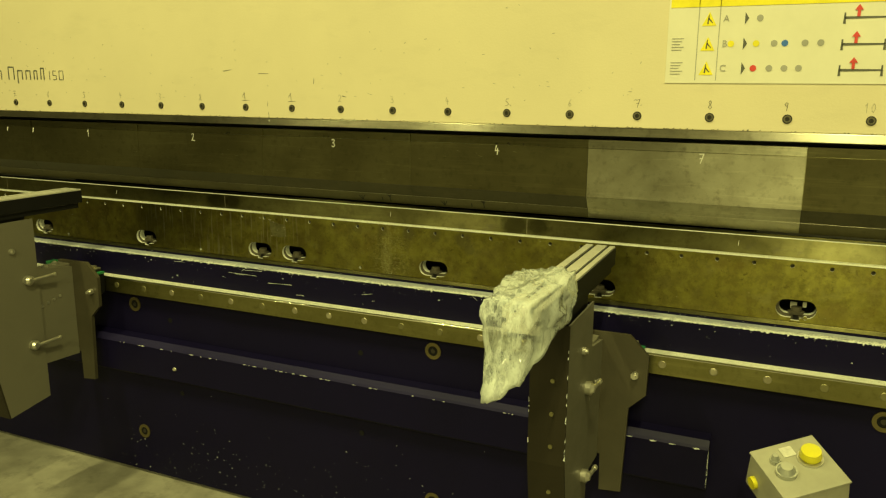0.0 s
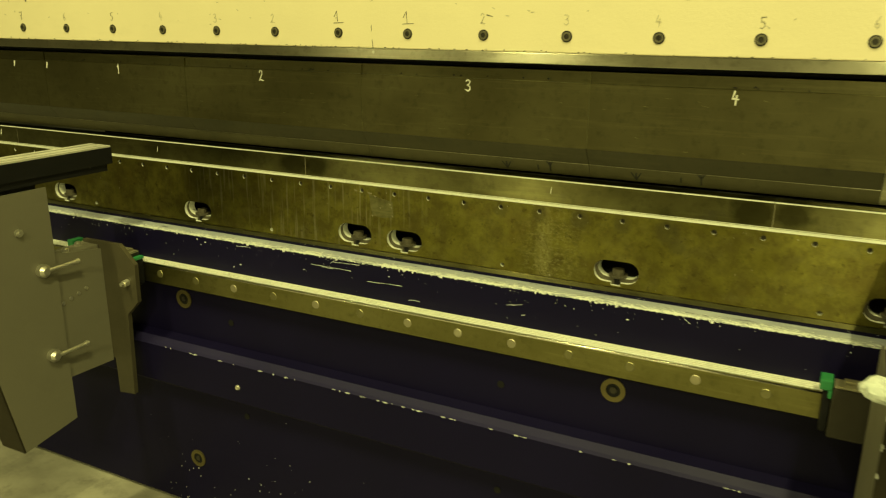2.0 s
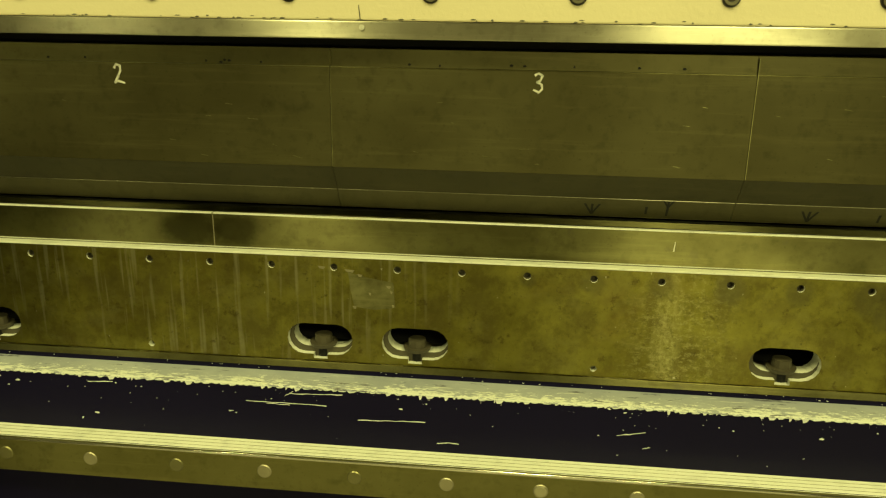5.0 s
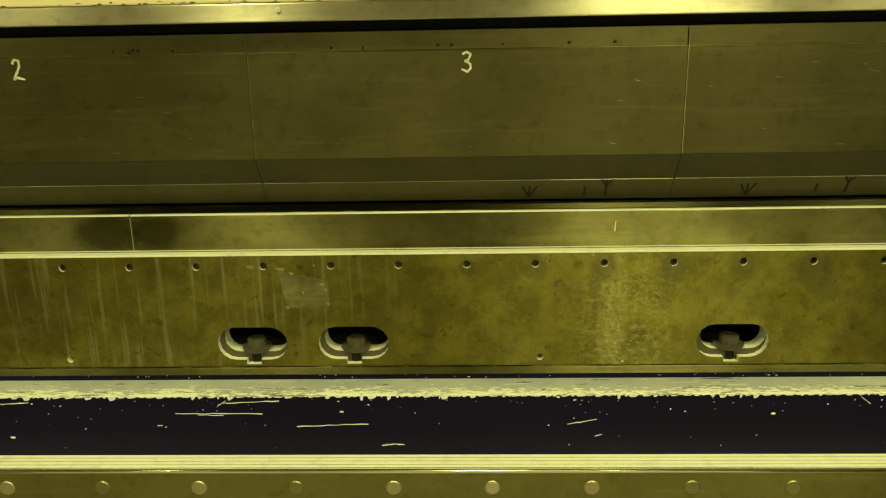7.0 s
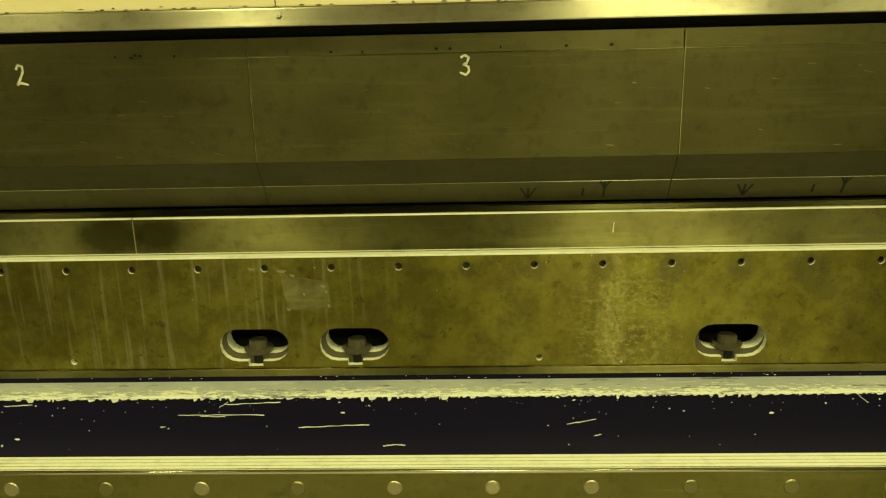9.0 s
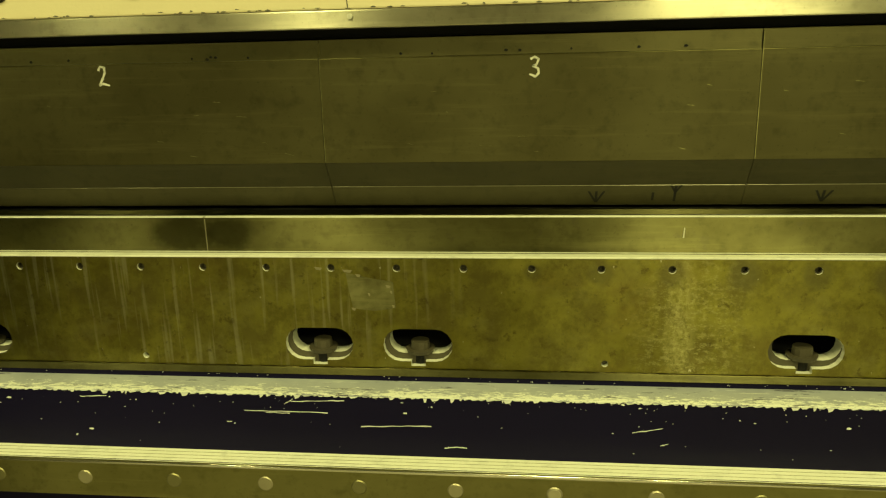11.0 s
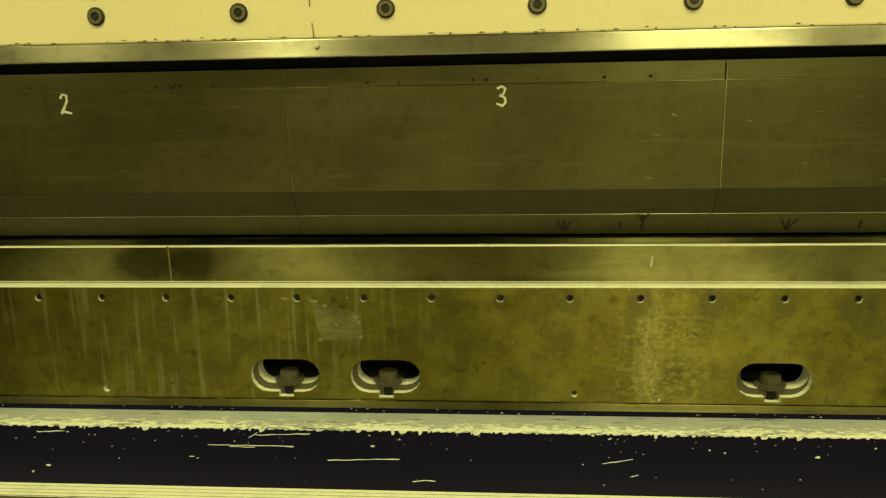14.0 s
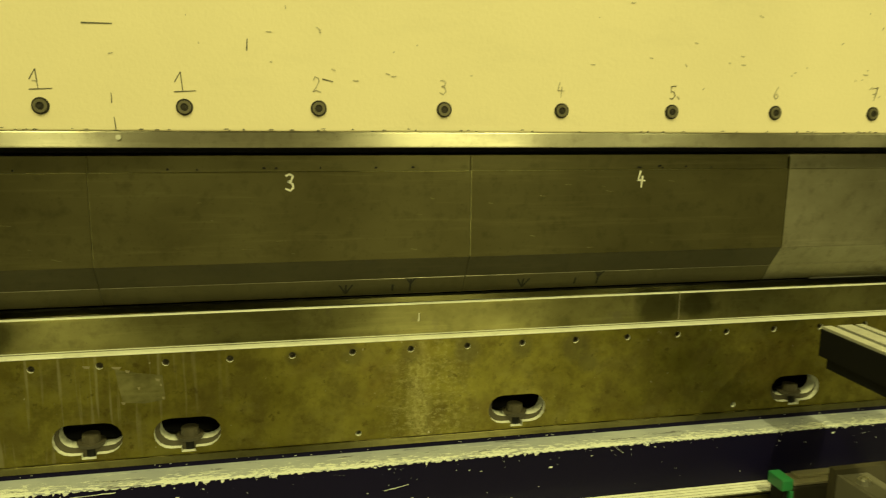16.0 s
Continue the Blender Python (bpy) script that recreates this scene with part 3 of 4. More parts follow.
def punch(x0, x1, mat, label):
    body = thing("punch_tool", label, "punch", "punch row")
    profile = [(0.006, SHOULDER), (0.006, SHOULDER - 0.1175), (0.056, SHOULDER - 0.1175), (0.056, BEAM - 0.03), (0.038, BEAM - 0.03), (0.038, BEAM - 0.058), (0.010, BEAM - 0.0600), (0.0085, SHOULDER + 0.001)]
    part("punch_body", prism(bmesh.new(), profile, "x", x0 + 0.0003, x1 - 0.0003), mat, body)
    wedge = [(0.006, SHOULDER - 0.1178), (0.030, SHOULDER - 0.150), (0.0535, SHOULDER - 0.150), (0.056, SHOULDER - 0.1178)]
    # The wedge faces down; its shade is put into the darker steel.
    part("wedge", prism(bmesh.new(), wedge, "x", x0 + 0.0003, x1 - 0.0003), NEW_STEEL if mat is NEW_STEEL else SHADED_STEEL, body, "undercut wedge with painted shade")
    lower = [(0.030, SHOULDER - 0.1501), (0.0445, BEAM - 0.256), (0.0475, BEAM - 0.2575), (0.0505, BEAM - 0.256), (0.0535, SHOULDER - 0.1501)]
    part("punch_tip", prism(bmesh.new(), lower, "x", x0 + 0.0003, x1 - 0.0003), NEW_STEEL if mat is NEW_STEEL else TIP_STEEL, body, "steel punch tip")
    # Pale strips paint the highlights along slope break and shoulder.
    part("glint_line", box(bmesh.new(), x0 + 0.001, x1 - 0.001, 0.0295, 0.031, SHOULDER - 0.1502, SHOULDER - 0.1496), STRIP_STEEL, body)
    # Thin strip in the residue tone paints the glint on the seam chamfer.
    part("seam_edge", box(bmesh.new(), x0 + 0.0004, x0 + 0.0011, 0.0057, 0.02, SHOULDER - 0.117, SHOULDER + 0.018), RESIDUE, body)
    part("glint_line", box(bmesh.new(), x0 + 0.001, x1 - 0.001, 0.0056, 0.008, SHOULDER - 0.0002, SHOULDER + 0.0004), DIE_STEEL, body)
    return body


chalk = {-2: ("1", -0.735), -1: ("2", -0.297), 0: ("3", 0.204), 1: ("4", 0.691), 2: ("7", 1.189)}
for k in range(-4, 4):
    x0 = -0.04 + PITCH * k
    fresh = k == 2
    tool = punch(max(x0, -BX), min(x0 + PITCH, BX), NEW_STEEL if fresh else PUNCH_STEEL,
                 "lighter ground-steel press brake punch with chalk number" if fresh else "dark oiled steel press brake punch segment")
    if k in chalk:
        text, cx = chalk[k]
        handwritten("chalk_number", text, 0.0215, cx, 0.0052, BEAM - 0.094, 0.0029, CHALK, tool, rng)
    if k in (-3,):
        for cx in (-0.993, -1.12):
            strokes("chalk_tick", [(cx + 0.002, BEAM - 0.085, cx - 0.002, BEAM - 0.1)], 0.005, 0.0052, CHALK, tool)

# felt-pen arrows low on the punches, on the sloping face
def on_slope(u):
    """Height and depth of the slope at u metres above its lower end."""
    a, b = Vector((0.0445, BEAM - 0.256)), Vector((0.030, SHOULDER - 0.150))
    d = (b - a).normalized()
    return a + d * u


def slope_marks(lines):
    bm = bmesh.new()
    for x0, u0, x1, u1 in lines:
        p, q = on_slope(u0), on_slope(u1)
        for s in (0.0,):
            w = 0.0014
            side = Vector((u1 - u0, 0, -(x1 - x0)))
            side = Vector((side.x, 0, 0)).normalized() * w if abs(u1 - u0) > 1e-5 else Vector((0, 0, w))
            a, b = Vector((x0, p.x - 0.0006, p.y)), Vector((x1, q.x - 0.0006, q.y))
            front = [bm.verts.new(v) for v in (a - side, b - side, b + side, a + side)]
            back = [bm.verts.new(v.co + Vector((0, 0.0005, 0))) for v in front]
            bm.faces.new(front)
            for i in range(4):
                bm.faces.new((front[i], back[i], back[(i + 1) % 4], front[(i + 1) % 4]))
    return bm


tools = [o for o in scene.objects if o.name.startswith("punch_tool")]
for tool, xs in ((tools[4], (0.275, 0.34, 0.365)), (tools[5], (0.53, 0.61, 0.645))):
    a, b, c = xs
    lines = [(a, 0.003, a, 0.02), (a, 0.003, a + 0.009, 0.02), (a, 0.003, a - 0.009, 0.02), (b, 0.006, b, 0.018), (c, 0.004, c, 0.028), (c, 0.018, c + 0.006, 0.029), (c, 0.018, c - 0.006, 0.029)]
    for group in (lines[:3], lines[3:4], lines[4:]):
        part("pen_mark", slope_marks(group), PEN, tool, "black felt-pen arrow")

# faint scratches on the punch faces
for k, tool in enumerate(tools[2:6]):
    left = -0.04 + PITCH * (k - 2)
    lines = []
    for _ in range(9):
        x, z, w = left + rng.uniform(0.02, 0.46), SHOULDER - rng.uniform(0.01, 0.112), rng.uniform(0.002, 0.014)
        lines.append((x, z, x + w, z - rng.uniform(-0.1, 0.45) * w))
    strokes("scratch", lines, 0.0008, 0.0056, RESIDUE, tool)["kind"] = "stuff"
    spots = bmesh.new()
    for _ in range(7):
        x, z, w = left + rng.uniform(0.06, 0.44), SHOULDER + rng.uniform(0.002, 0.005), rng.uniform(0.002, 0.005)
        prism(spots, [(x, z), (x + w * 0.6, z - 0.0006), (x + w, z + 0.0008), (x + w * 0.5, z + 0.0024), (x + w * 0.1, z + 0.0018)], "y", 0.0075, 0.0098)
    part("oil_spots", spots, DARK, tool, "dark oil spots along the shoulder")["kind"] = "stuff"

# ---- dies ----
DIE_TOP = 0.988
for k in range(-2, 3):
    x0 = -0.201 + 0.971 * k
    die = thing("die_block", "ground steel lower die with a V groove and bright top edges", "die", "die row")
    profile = [(0.020, 0.9435), (0.020, DIE_TOP - 0.0015), (0.0215, DIE_TOP), (0.033, DIE_TOP), (0.0475, DIE_TOP - 0.016), (0.062, DIE_TOP), (0.0735, DIE_TOP), (0.075, DIE_TOP - 0.0015), (0.075, 0.9435)]
    part("die_body", prism(bmesh.new(), profile, "x", max(-BX, x0 + 0.0002), min(BX, x0 + 0.9708)), DIE_STEEL, die)
    # Top edge in the pale copy: overhead light put into the tone.
    part("top_edge", box(bmesh.new(), max(-BX, x0 + 0.001), min(BX, x0 + 0.970), 0.0198, 0.0262, DIE_TOP - 0.0008, DIE_TOP + 0.0006, 0.0003), LIT_STEEL, die, "top edge brightened for light from above")
    if x0 > -BX:
        part("seam_edge", box(bmesh.new(), x0 + 0.0003, x0 + 0.0014, 0.0197, 0.022, 0.9440, DIE_TOP - 0.002), CAP, die, "paler worn seam edge")
    for mx in (0.374, 1.282, -0.647):
        if x0 < mx < x0 + 0.97:
            strokes("chalk_tick", [(mx, 0.963, mx + 0.001, 0.975)], 0.0015, 0.0194, CHALK, die)

far_die = [o for o in scene.objects if o.name.startswith("die_block")][0]
for k in range(6):
    strokes("chalk_bar", [(-1.33 + 0.018 * k, 0.964, -1.33 + 0.018 * k + 0.004 * (k % 2), 0.979)], 0.0035, 0.0194, CHALK, far_die)

# ---- die holder with slots ----
holder = thing("die_holder", "patinated steel die holder with slotted openings and threaded holes", "die holder")
SLOTS = (-1.416, -0.977, -0.511, -0.0605, 0.0625, 0.515, 0.967, 1.416)
SLOT_Z = 0.832
loops = [slot_loop(x, SLOT_Z, 0.085, 0.042, 0.018, 0.006) for x in SLOTS]
loops += [circle_loop(-0.04 + 0.08 * i, 0.930, 0.0048) for i in range(-23, 25)]
loops += [circle_loop(-0.288 + 0.575 * i, 0.8125, 0.0042) for i in range(-2, 4)]
# Opening edges take the lit tone, as light catches their lower lips.
part("front_plate", pierced(bmesh.new(), -BX, BX, 0.802, 0.9425, 0.0, 0.008, loops), HOLDER, holder, "olive-brown patinated steel plate", edge=LIT_STEEL)
back = [slot_loop(x + 0.003, SLOT_Z + 0.0045, 0.078, 0.036) for x in SLOTS]
# Inner plate painted dark for the shade behind the slots.
part("inner_plate", pierced(bmesh.new(), -BX, BX, 0.803, 0.942, 0.0083, 0.027, back), CLAMP_STEEL, holder, edge=LIT_STEEL)
# Black backing stands for the unlit depth of the slots.
part("holder_core", box(box(bmesh.new(), -BX, BX, 0.075, 0.11, 0.80, 0.942), -BX, BX, 0.016, 0.0255, 0.862, 0.924), DARK, holder)
# Land and seat line are painted bright for the light from above.
part("top_land", box(bmesh.new(), -BX, BX, -0.0008, 0.0125, 0.9427, 0.9450, 0.0004), LIT_STEEL, holder, "machined land brightened for light from above")
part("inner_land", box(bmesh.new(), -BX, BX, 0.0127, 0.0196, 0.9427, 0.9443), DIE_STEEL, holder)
part("seat_line", box(bmesh.new(), -BX, BX, 0.0178, 0.0196, 0.9444, 0.9452), LIT_STEEL, holder)
part("foot_strip", box(bmesh.new(), -BX, BX, -0.003, 0.1, 0.792, 0.8015, 0.0006), DIE_STEEL, holder)
first = None
for x in SLOTS:
    if x == 1.416:
        part("insert", box(box(bmesh.new(), x - 0.012, x + 0.002, 0.03, 0.034, 0.826, 0.840), x + 0.014, x + 0.022, 0.03, 0.034, 0.830, 0.842), ALU, holder)
    bm = rod(bmesh.new(), (x + 0.001, 0.0150, 0.8215), "z", 0.0165, 0.005, 20, 0.0180)
    rod(bm, (x + 0.001, 0.0145, 0.8290), "z", 0.0122, 0.010, 12, 0.0112)
    screw = part("clamp_screw", bm, CLAMP_STEEL, holder, "dark clamping screw")
    part("screw_shank", rod(bmesh.new(), (x + 0.001, 0.0145, 0.8105), "z", 0.0085, 0.0105, 12), DARK, screw)
for i in range(-23, 25):
    part("thread_bush", ring(bmesh.new(), (-0.04 + 0.08 * i, 0.005, 0.930), "y", 0.0047, 0.0036, 0.005, 12), CLAMP_STEEL, holder)

residue = bmesh.new()
prism(residue, [(-0.022, 0.924), (0.004, 0.918), (0.035, 0.913), (0.037, 0.880), (0.012, 0.876), (-0.015, 0.879), (-0.019, 0.9)], "y", -0.0003, 0.0004)
part("label_residue", residue, RESIDUE, holder, "grey residue of a removed label")
for k, (x, z, w) in enumerate(((-0.026, 0.928, 0.012), (-0.01, 0.9225, 0.006), (0.026, 0.909, 0.006), (0.031, 0.902, 0.003), (0.004, 0.899, 0.003), (-0.06, 0.931, 0.009), (-0.017, 0.880, 0.005), (0.033, 0.884, 0.003))):
    part("paper_scrap", prism(bmesh.new(), [(x, z), (x + w, z - 0.001), (x + w * 0.8, z - 0.004), (x + w * 0.2, z - 0.003)], "y", -0.0007, -0.0001), CAP, holder)

# ---- lower table ----
APRON = -0.045
table = thing("lower_table", "navy-painted press brake lower table with chipped edges", "machine table")
part("apron", box(bmesh.new(), -BX, BX, APRON, 0.11, 0.024, 0.7835, 0.0012), NAVY, table, "chipped navy paint")
part("plinth", box(bmesh.new(), -BX + 0.01, BX - 0.01, -0.02, 0.1, 0.012, 0.0238), DARK, table)
part("dark_seam", box(bmesh.new(), -BX, BX, -0.0015, 0.1, 0.7836, 0.7918), NAVY, table)
part("worn_ledge", box(bmesh.new(), -BX, BX, APRON - 0.0006, -0.0018, 0.7837, 0.7856, 0.0008), LEDGE, table, "scraped bare steel ledge")
# chipped rim hanging below the ledge
rim = bmesh.new()
rng = random.Random(17)
x = -1.9
while x < 1.9:
    w = rng.uniform(0.0015, 0.011)
    d = rng.uniform(0.0003, 0.0014) + 0.004 * rng.random() ** 7
    prism(rim, [(x, 0.7836), (x + w * 0.2, 0.7836 - d), (x + w * 0.75, 0.7836 - d * rng.uniform(0.4, 1)), (x + w, 0.7836)], "y", APRON - 0.0007, APRON + 0.0005)
    x += w + rng.uniform(0, 0.006)
part("chipped_rim", rim, BARE, table, "chipped paint edge")
chips = bmesh.new()
for _ in range(230):
    x = rng.uniform(-1.3, 1.6)
    z = 0.782 - abs(rng.gauss(0, 0.013)) if rng.random() < 0.72 else rng.uniform(0.715, 0.78)
    if z < 0.71:
        continue
    s = rng.uniform(0.00025, 0.0005) + 0.0015 * rng.random() ** 7
    a = rng.uniform(0, 6.28)
    pts = [(x + s * rng.uniform(0.6, 1.3) * math.cos(a + t), z + s * rng.uniform(0.6, 1.3) * math.sin(a + t)) for t in (0, 1.1, 2.3, 3.4, 4.9)]
    stretch, lean = rng.uniform(0.5, 2.4), rng.uniform(-0.8, 0.8)
    pts = [(x + (u - x) * stretch + (v - z) * lean, v) for u, v in pts]
    prism(chips, pts, "y", APRON - 0.0004, APRON + 0.0002)
for _ in range(260):
    x, z = rng.uniform(-0.7, 1.2), 0.03 + abs(rng.gauss(0, 0.11))
    s = rng.uniform(0.0005, 0.0010) + 0.0014 * rng.random() ** 4
    pts = [(x + s * rng.uniform(0.6, 1.3) * math.cos(t), z + s * rng.uniform(0.6, 1.5) * math.sin(t)) for t in (0, 1.5, 3.0, 4.6)]
    if not 0.36 < z < 0.55:
        prism(chips, pts, "y", APRON - 0.0004, APRON + 0.0002)
for _ in range(80):
    x, z = rng.uniform(-1.2, 1.4), rng.uniform(0.7868, 0.7910)
    s = rng.uniform(0.0002, 0.00045)
    prism(chips, [(x - s * rng.uniform(1, 5), z), (x + s, z - s), (x + s * rng.uniform(1, 4), z + s * 0.4), (x, z + s)], "y", -0.0019, -0.0013)
part("paint_chips", chips, BARE, table, "small bare paint chips")["kind"] = "stuff"
for line in ((-0.147, 0.7622, -0.043, 0.7618), (-0.12, 0.7605, -0.09, 0.7598), (-0.003, 0.7448, 0.082, 0.7482), (-0.090, 0.7757, -0.022, 0.7785), (0.316, 0.747, 0.35, 0.753), (0.097, 0.7195, 0.112, 0.7215), (0.112, 0.7215, 0.124, 0.720), (-0.096, 0.772, -0.085, 0.779), (-0.17, 0.7468, -0.164, 0.747), (0.348, 0.731, 0.357, 0.7335), (0.648, 0.783, 0.662, 0.772), (-0.356, 0.7755, -0.322, 0.777)):
    x0, z0, x1, z1 = line
    pts = [(x0 + (x1 - x0) * k / 9, z0 + (z1 - z0) * k / 9 + rng.uniform(-0.0004, 0.0004)) for k in range(10)]
    ragged = bmesh.new()
    prism(ragged, [(x, z - rng.uniform(0.0001, 0.0008)) for x, z in pts] + [(x, z + rng.uniform(0.0001, 0.0005)) for x, z in reversed(pts)], "y", APRON - 0.0006, APRON + 0.0002)
    part("scratch", ragged, BARE, table, "long bare scratch")

RAIL = -0.077
rail = part("guide_rail", box(bmesh.new(), -BX, BX, RAIL, APRON, 0.657, 0.707, 0.0012), RAIL_STEEL, table, "ground steel guide rail")
grooves = bmesh.new()
for y in (-0.052, -0.0595, -0.067):
    box(grooves, -BX, BX, y - 0.0003, y + 0.0003, 0.7069, 0.7073)
part("rail_groove", grooves, CAP, rail)
# Lit top of the rail, its brightness held in the colour.
part("rail_top", box(bmesh.new(), -BX, BX, RAIL + 0.0012, APRON - 0.0003, 0.7066, 0.7071), RAIL_TOP, rail, "rail top brightened for light from above")
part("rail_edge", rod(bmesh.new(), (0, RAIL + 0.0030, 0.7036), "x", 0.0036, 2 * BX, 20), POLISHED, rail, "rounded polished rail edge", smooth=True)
for i in range(-15, 14):
    x = 0.227 + 0.1145 * i
    worn = (2, 1, 2, 1, 0, 1, 2, 2, 1)[(i + 4) % 9]
    cap = part("rail_cap", rod(bmesh.new(), (x, RAIL - 0.0004, 0.6825), "y", 0.0098, 0.0016, 22, 0.0082), (CAP, CAP, DIM_CAP)[worn], rail, "round rail bolt cap")
    if worn == 0:
        part("cap_dome", rod(bmesh.new(), (x, RAIL - 0.0014, 0.6825), "y", 0.0080, 0.0007, 22, 0.0062), GLOSS_CAP, cap, "rubbed bright cap face")

STEP = -0.080
profile = [(APRON, 0.518), (STEP + 0.011, 0.510), (STEP + 0.003, 0.4965), (STEP, 0.490), (STEP, 0.392), (STEP + 0.004, 0.386), (APRON, 0.381)]
step = part("step_cover", prism(bmesh.new(), profile, "x", -1.27, 1.262), NAVY, table, "folded navy cover strip")
# Upper fold: its sheen is put into the lighter navy.
part("step_top", prism(bmesh.new(), [(STEP + 0.0106, 0.5105), (STEP + 0.0025, 0.4968), (STEP - 0.0005, 0.4900), (STEP + 0.001, 0.4900), (STEP + 0.004, 0.4960), (STEP + 0.012, 0.5095)], "x", -1.27, 1.2615), SHEEN_NAVY, step, "chipped upper fold with its sheen painted lighter")
wear = bmesh.new()
for _ in range(46):
    x = rng.uniform(-0.6, 1.24)
    w, d = rng.uniform(0.003, 0.022), rng.uniform(0.0008, 0.003)
    prism(wear, [(x, 0.4902), (x + w * 0.3, 0.4902 - d), (x + w, 0.4900), (x + w * 0.5, 0.4908 + d * 0.3)], "y", STEP - 0.0004, STEP + 0.0006)
for _ in range(20):
    z = rng.uniform(0.395, 0.485)
    prism(wear, [(1.2595, z), (1.2622, z), (1.2622, z + rng.uniform(0.002, 0.012)), (1.2605, z + 0.002)], "y", STEP - 0.0004, STEP + 0.0006)
part("edge_wear", wear, BARE, step)["kind"] = "stuff"
for x, z in ((-0.352, 0.431), (1.045, 0.462)):
    part("step_screw", rod(bmesh.new(), (x, STEP - 0.0015, z), "y", 0.0075, 0.005, 14, 0.005), ZINC, step, "zinc screw head")
for x in (-1.61, -0.535, 0.537, 1.61):
    for z in (0.17, 0.615):
        r = part("recess_ring", ring(bmesh.new(), (x, APRON - 0.001, z), "y", 0.0235, 0.014, 0.004, 26), BRASSY, table, "yellow chromated washer")
        part("recess_floor", rod(bmesh.new(), (x, APRON + 0.0002, z), "y", 0.0142, 0.002, 20), DARK, r)
        part("recess_bolt", rod(bmesh.new(), (x, APRON - 0.0015, z), "y", 0.0065, 0.003, 12), SCREW, r)
# Flat black discs stand for the dark of small holes.
for x, z in ((0.31, 0.575), (-0.39, 0.578), (0.31, 0.33), (-0.36, 0.335)):
    part("hole_disc", rod(bmesh.new(), (x, APRON - 0.0004, z), "y", 0.008, 0.0014, 16), DARK, table)

# ---- back gauge behind the dies ----
gauge = thing("back_gauge", "back gauge beam with bright guide edges behind the dies", "back gauge")
part("gauge_beam", box(box(bmesh.new(), -1.3, 1.3, 0.42, 0.50, 0.80, 0.935), -1.3, 1.3, 0.62, 0.70, 0.80, 0.915), DARK, gauge)
# Guide edges also carry the painted overhead light.
part("guide_edge", box(bmesh.new(), -1.3, 1.3, 0.421, 0.445, 0.9352, 0.9402, 0.001), LIT_STEEL, gauge)
part("guide_edge", box(bmesh.new(), -1.3, 1.3, 0.621, 0.645, 0.9152, 0.9202, 0.001), LIT_STEEL, gauge)
for x in (-1.29, 0.0, 1.29):
    part("gauge_leg", box(bmesh.new(), x - 0.03, x + 0.03, 0.42, 0.70, 0.012, 0.7998), DARK, gauge)


def gauge_finger(x):
    f = thing("gauge_finger", "dark steel back gauge finger on the gauge beam", "gauge finger", "gauge fingers")
    part("finger_base", box(bmesh.new(), x - 0.05, x + 0.09, 0.40, 0.60, 0.9405, 0.962, 0.002), SCREW, f)
    part("finger_stop", prism(bmesh.new(), [(x - 0.045, 0.26), (x + 0.02, 0.24), (x + 0.035, 0.27), (x + 0.005, 0.29), (x + 0.02, 0.45), (x - 0.045, 0.45)], "z", 0.9622, 0.981), DIE_STEEL, f)
    part("end_seal", box(bmesh.new(), x - 0.066, x - 0.051, 0.42, 0.50, 0.941, 0.960, 0.001), GREEN, f)


gauge_finger(0.62)
gauge_finger(-0.75)


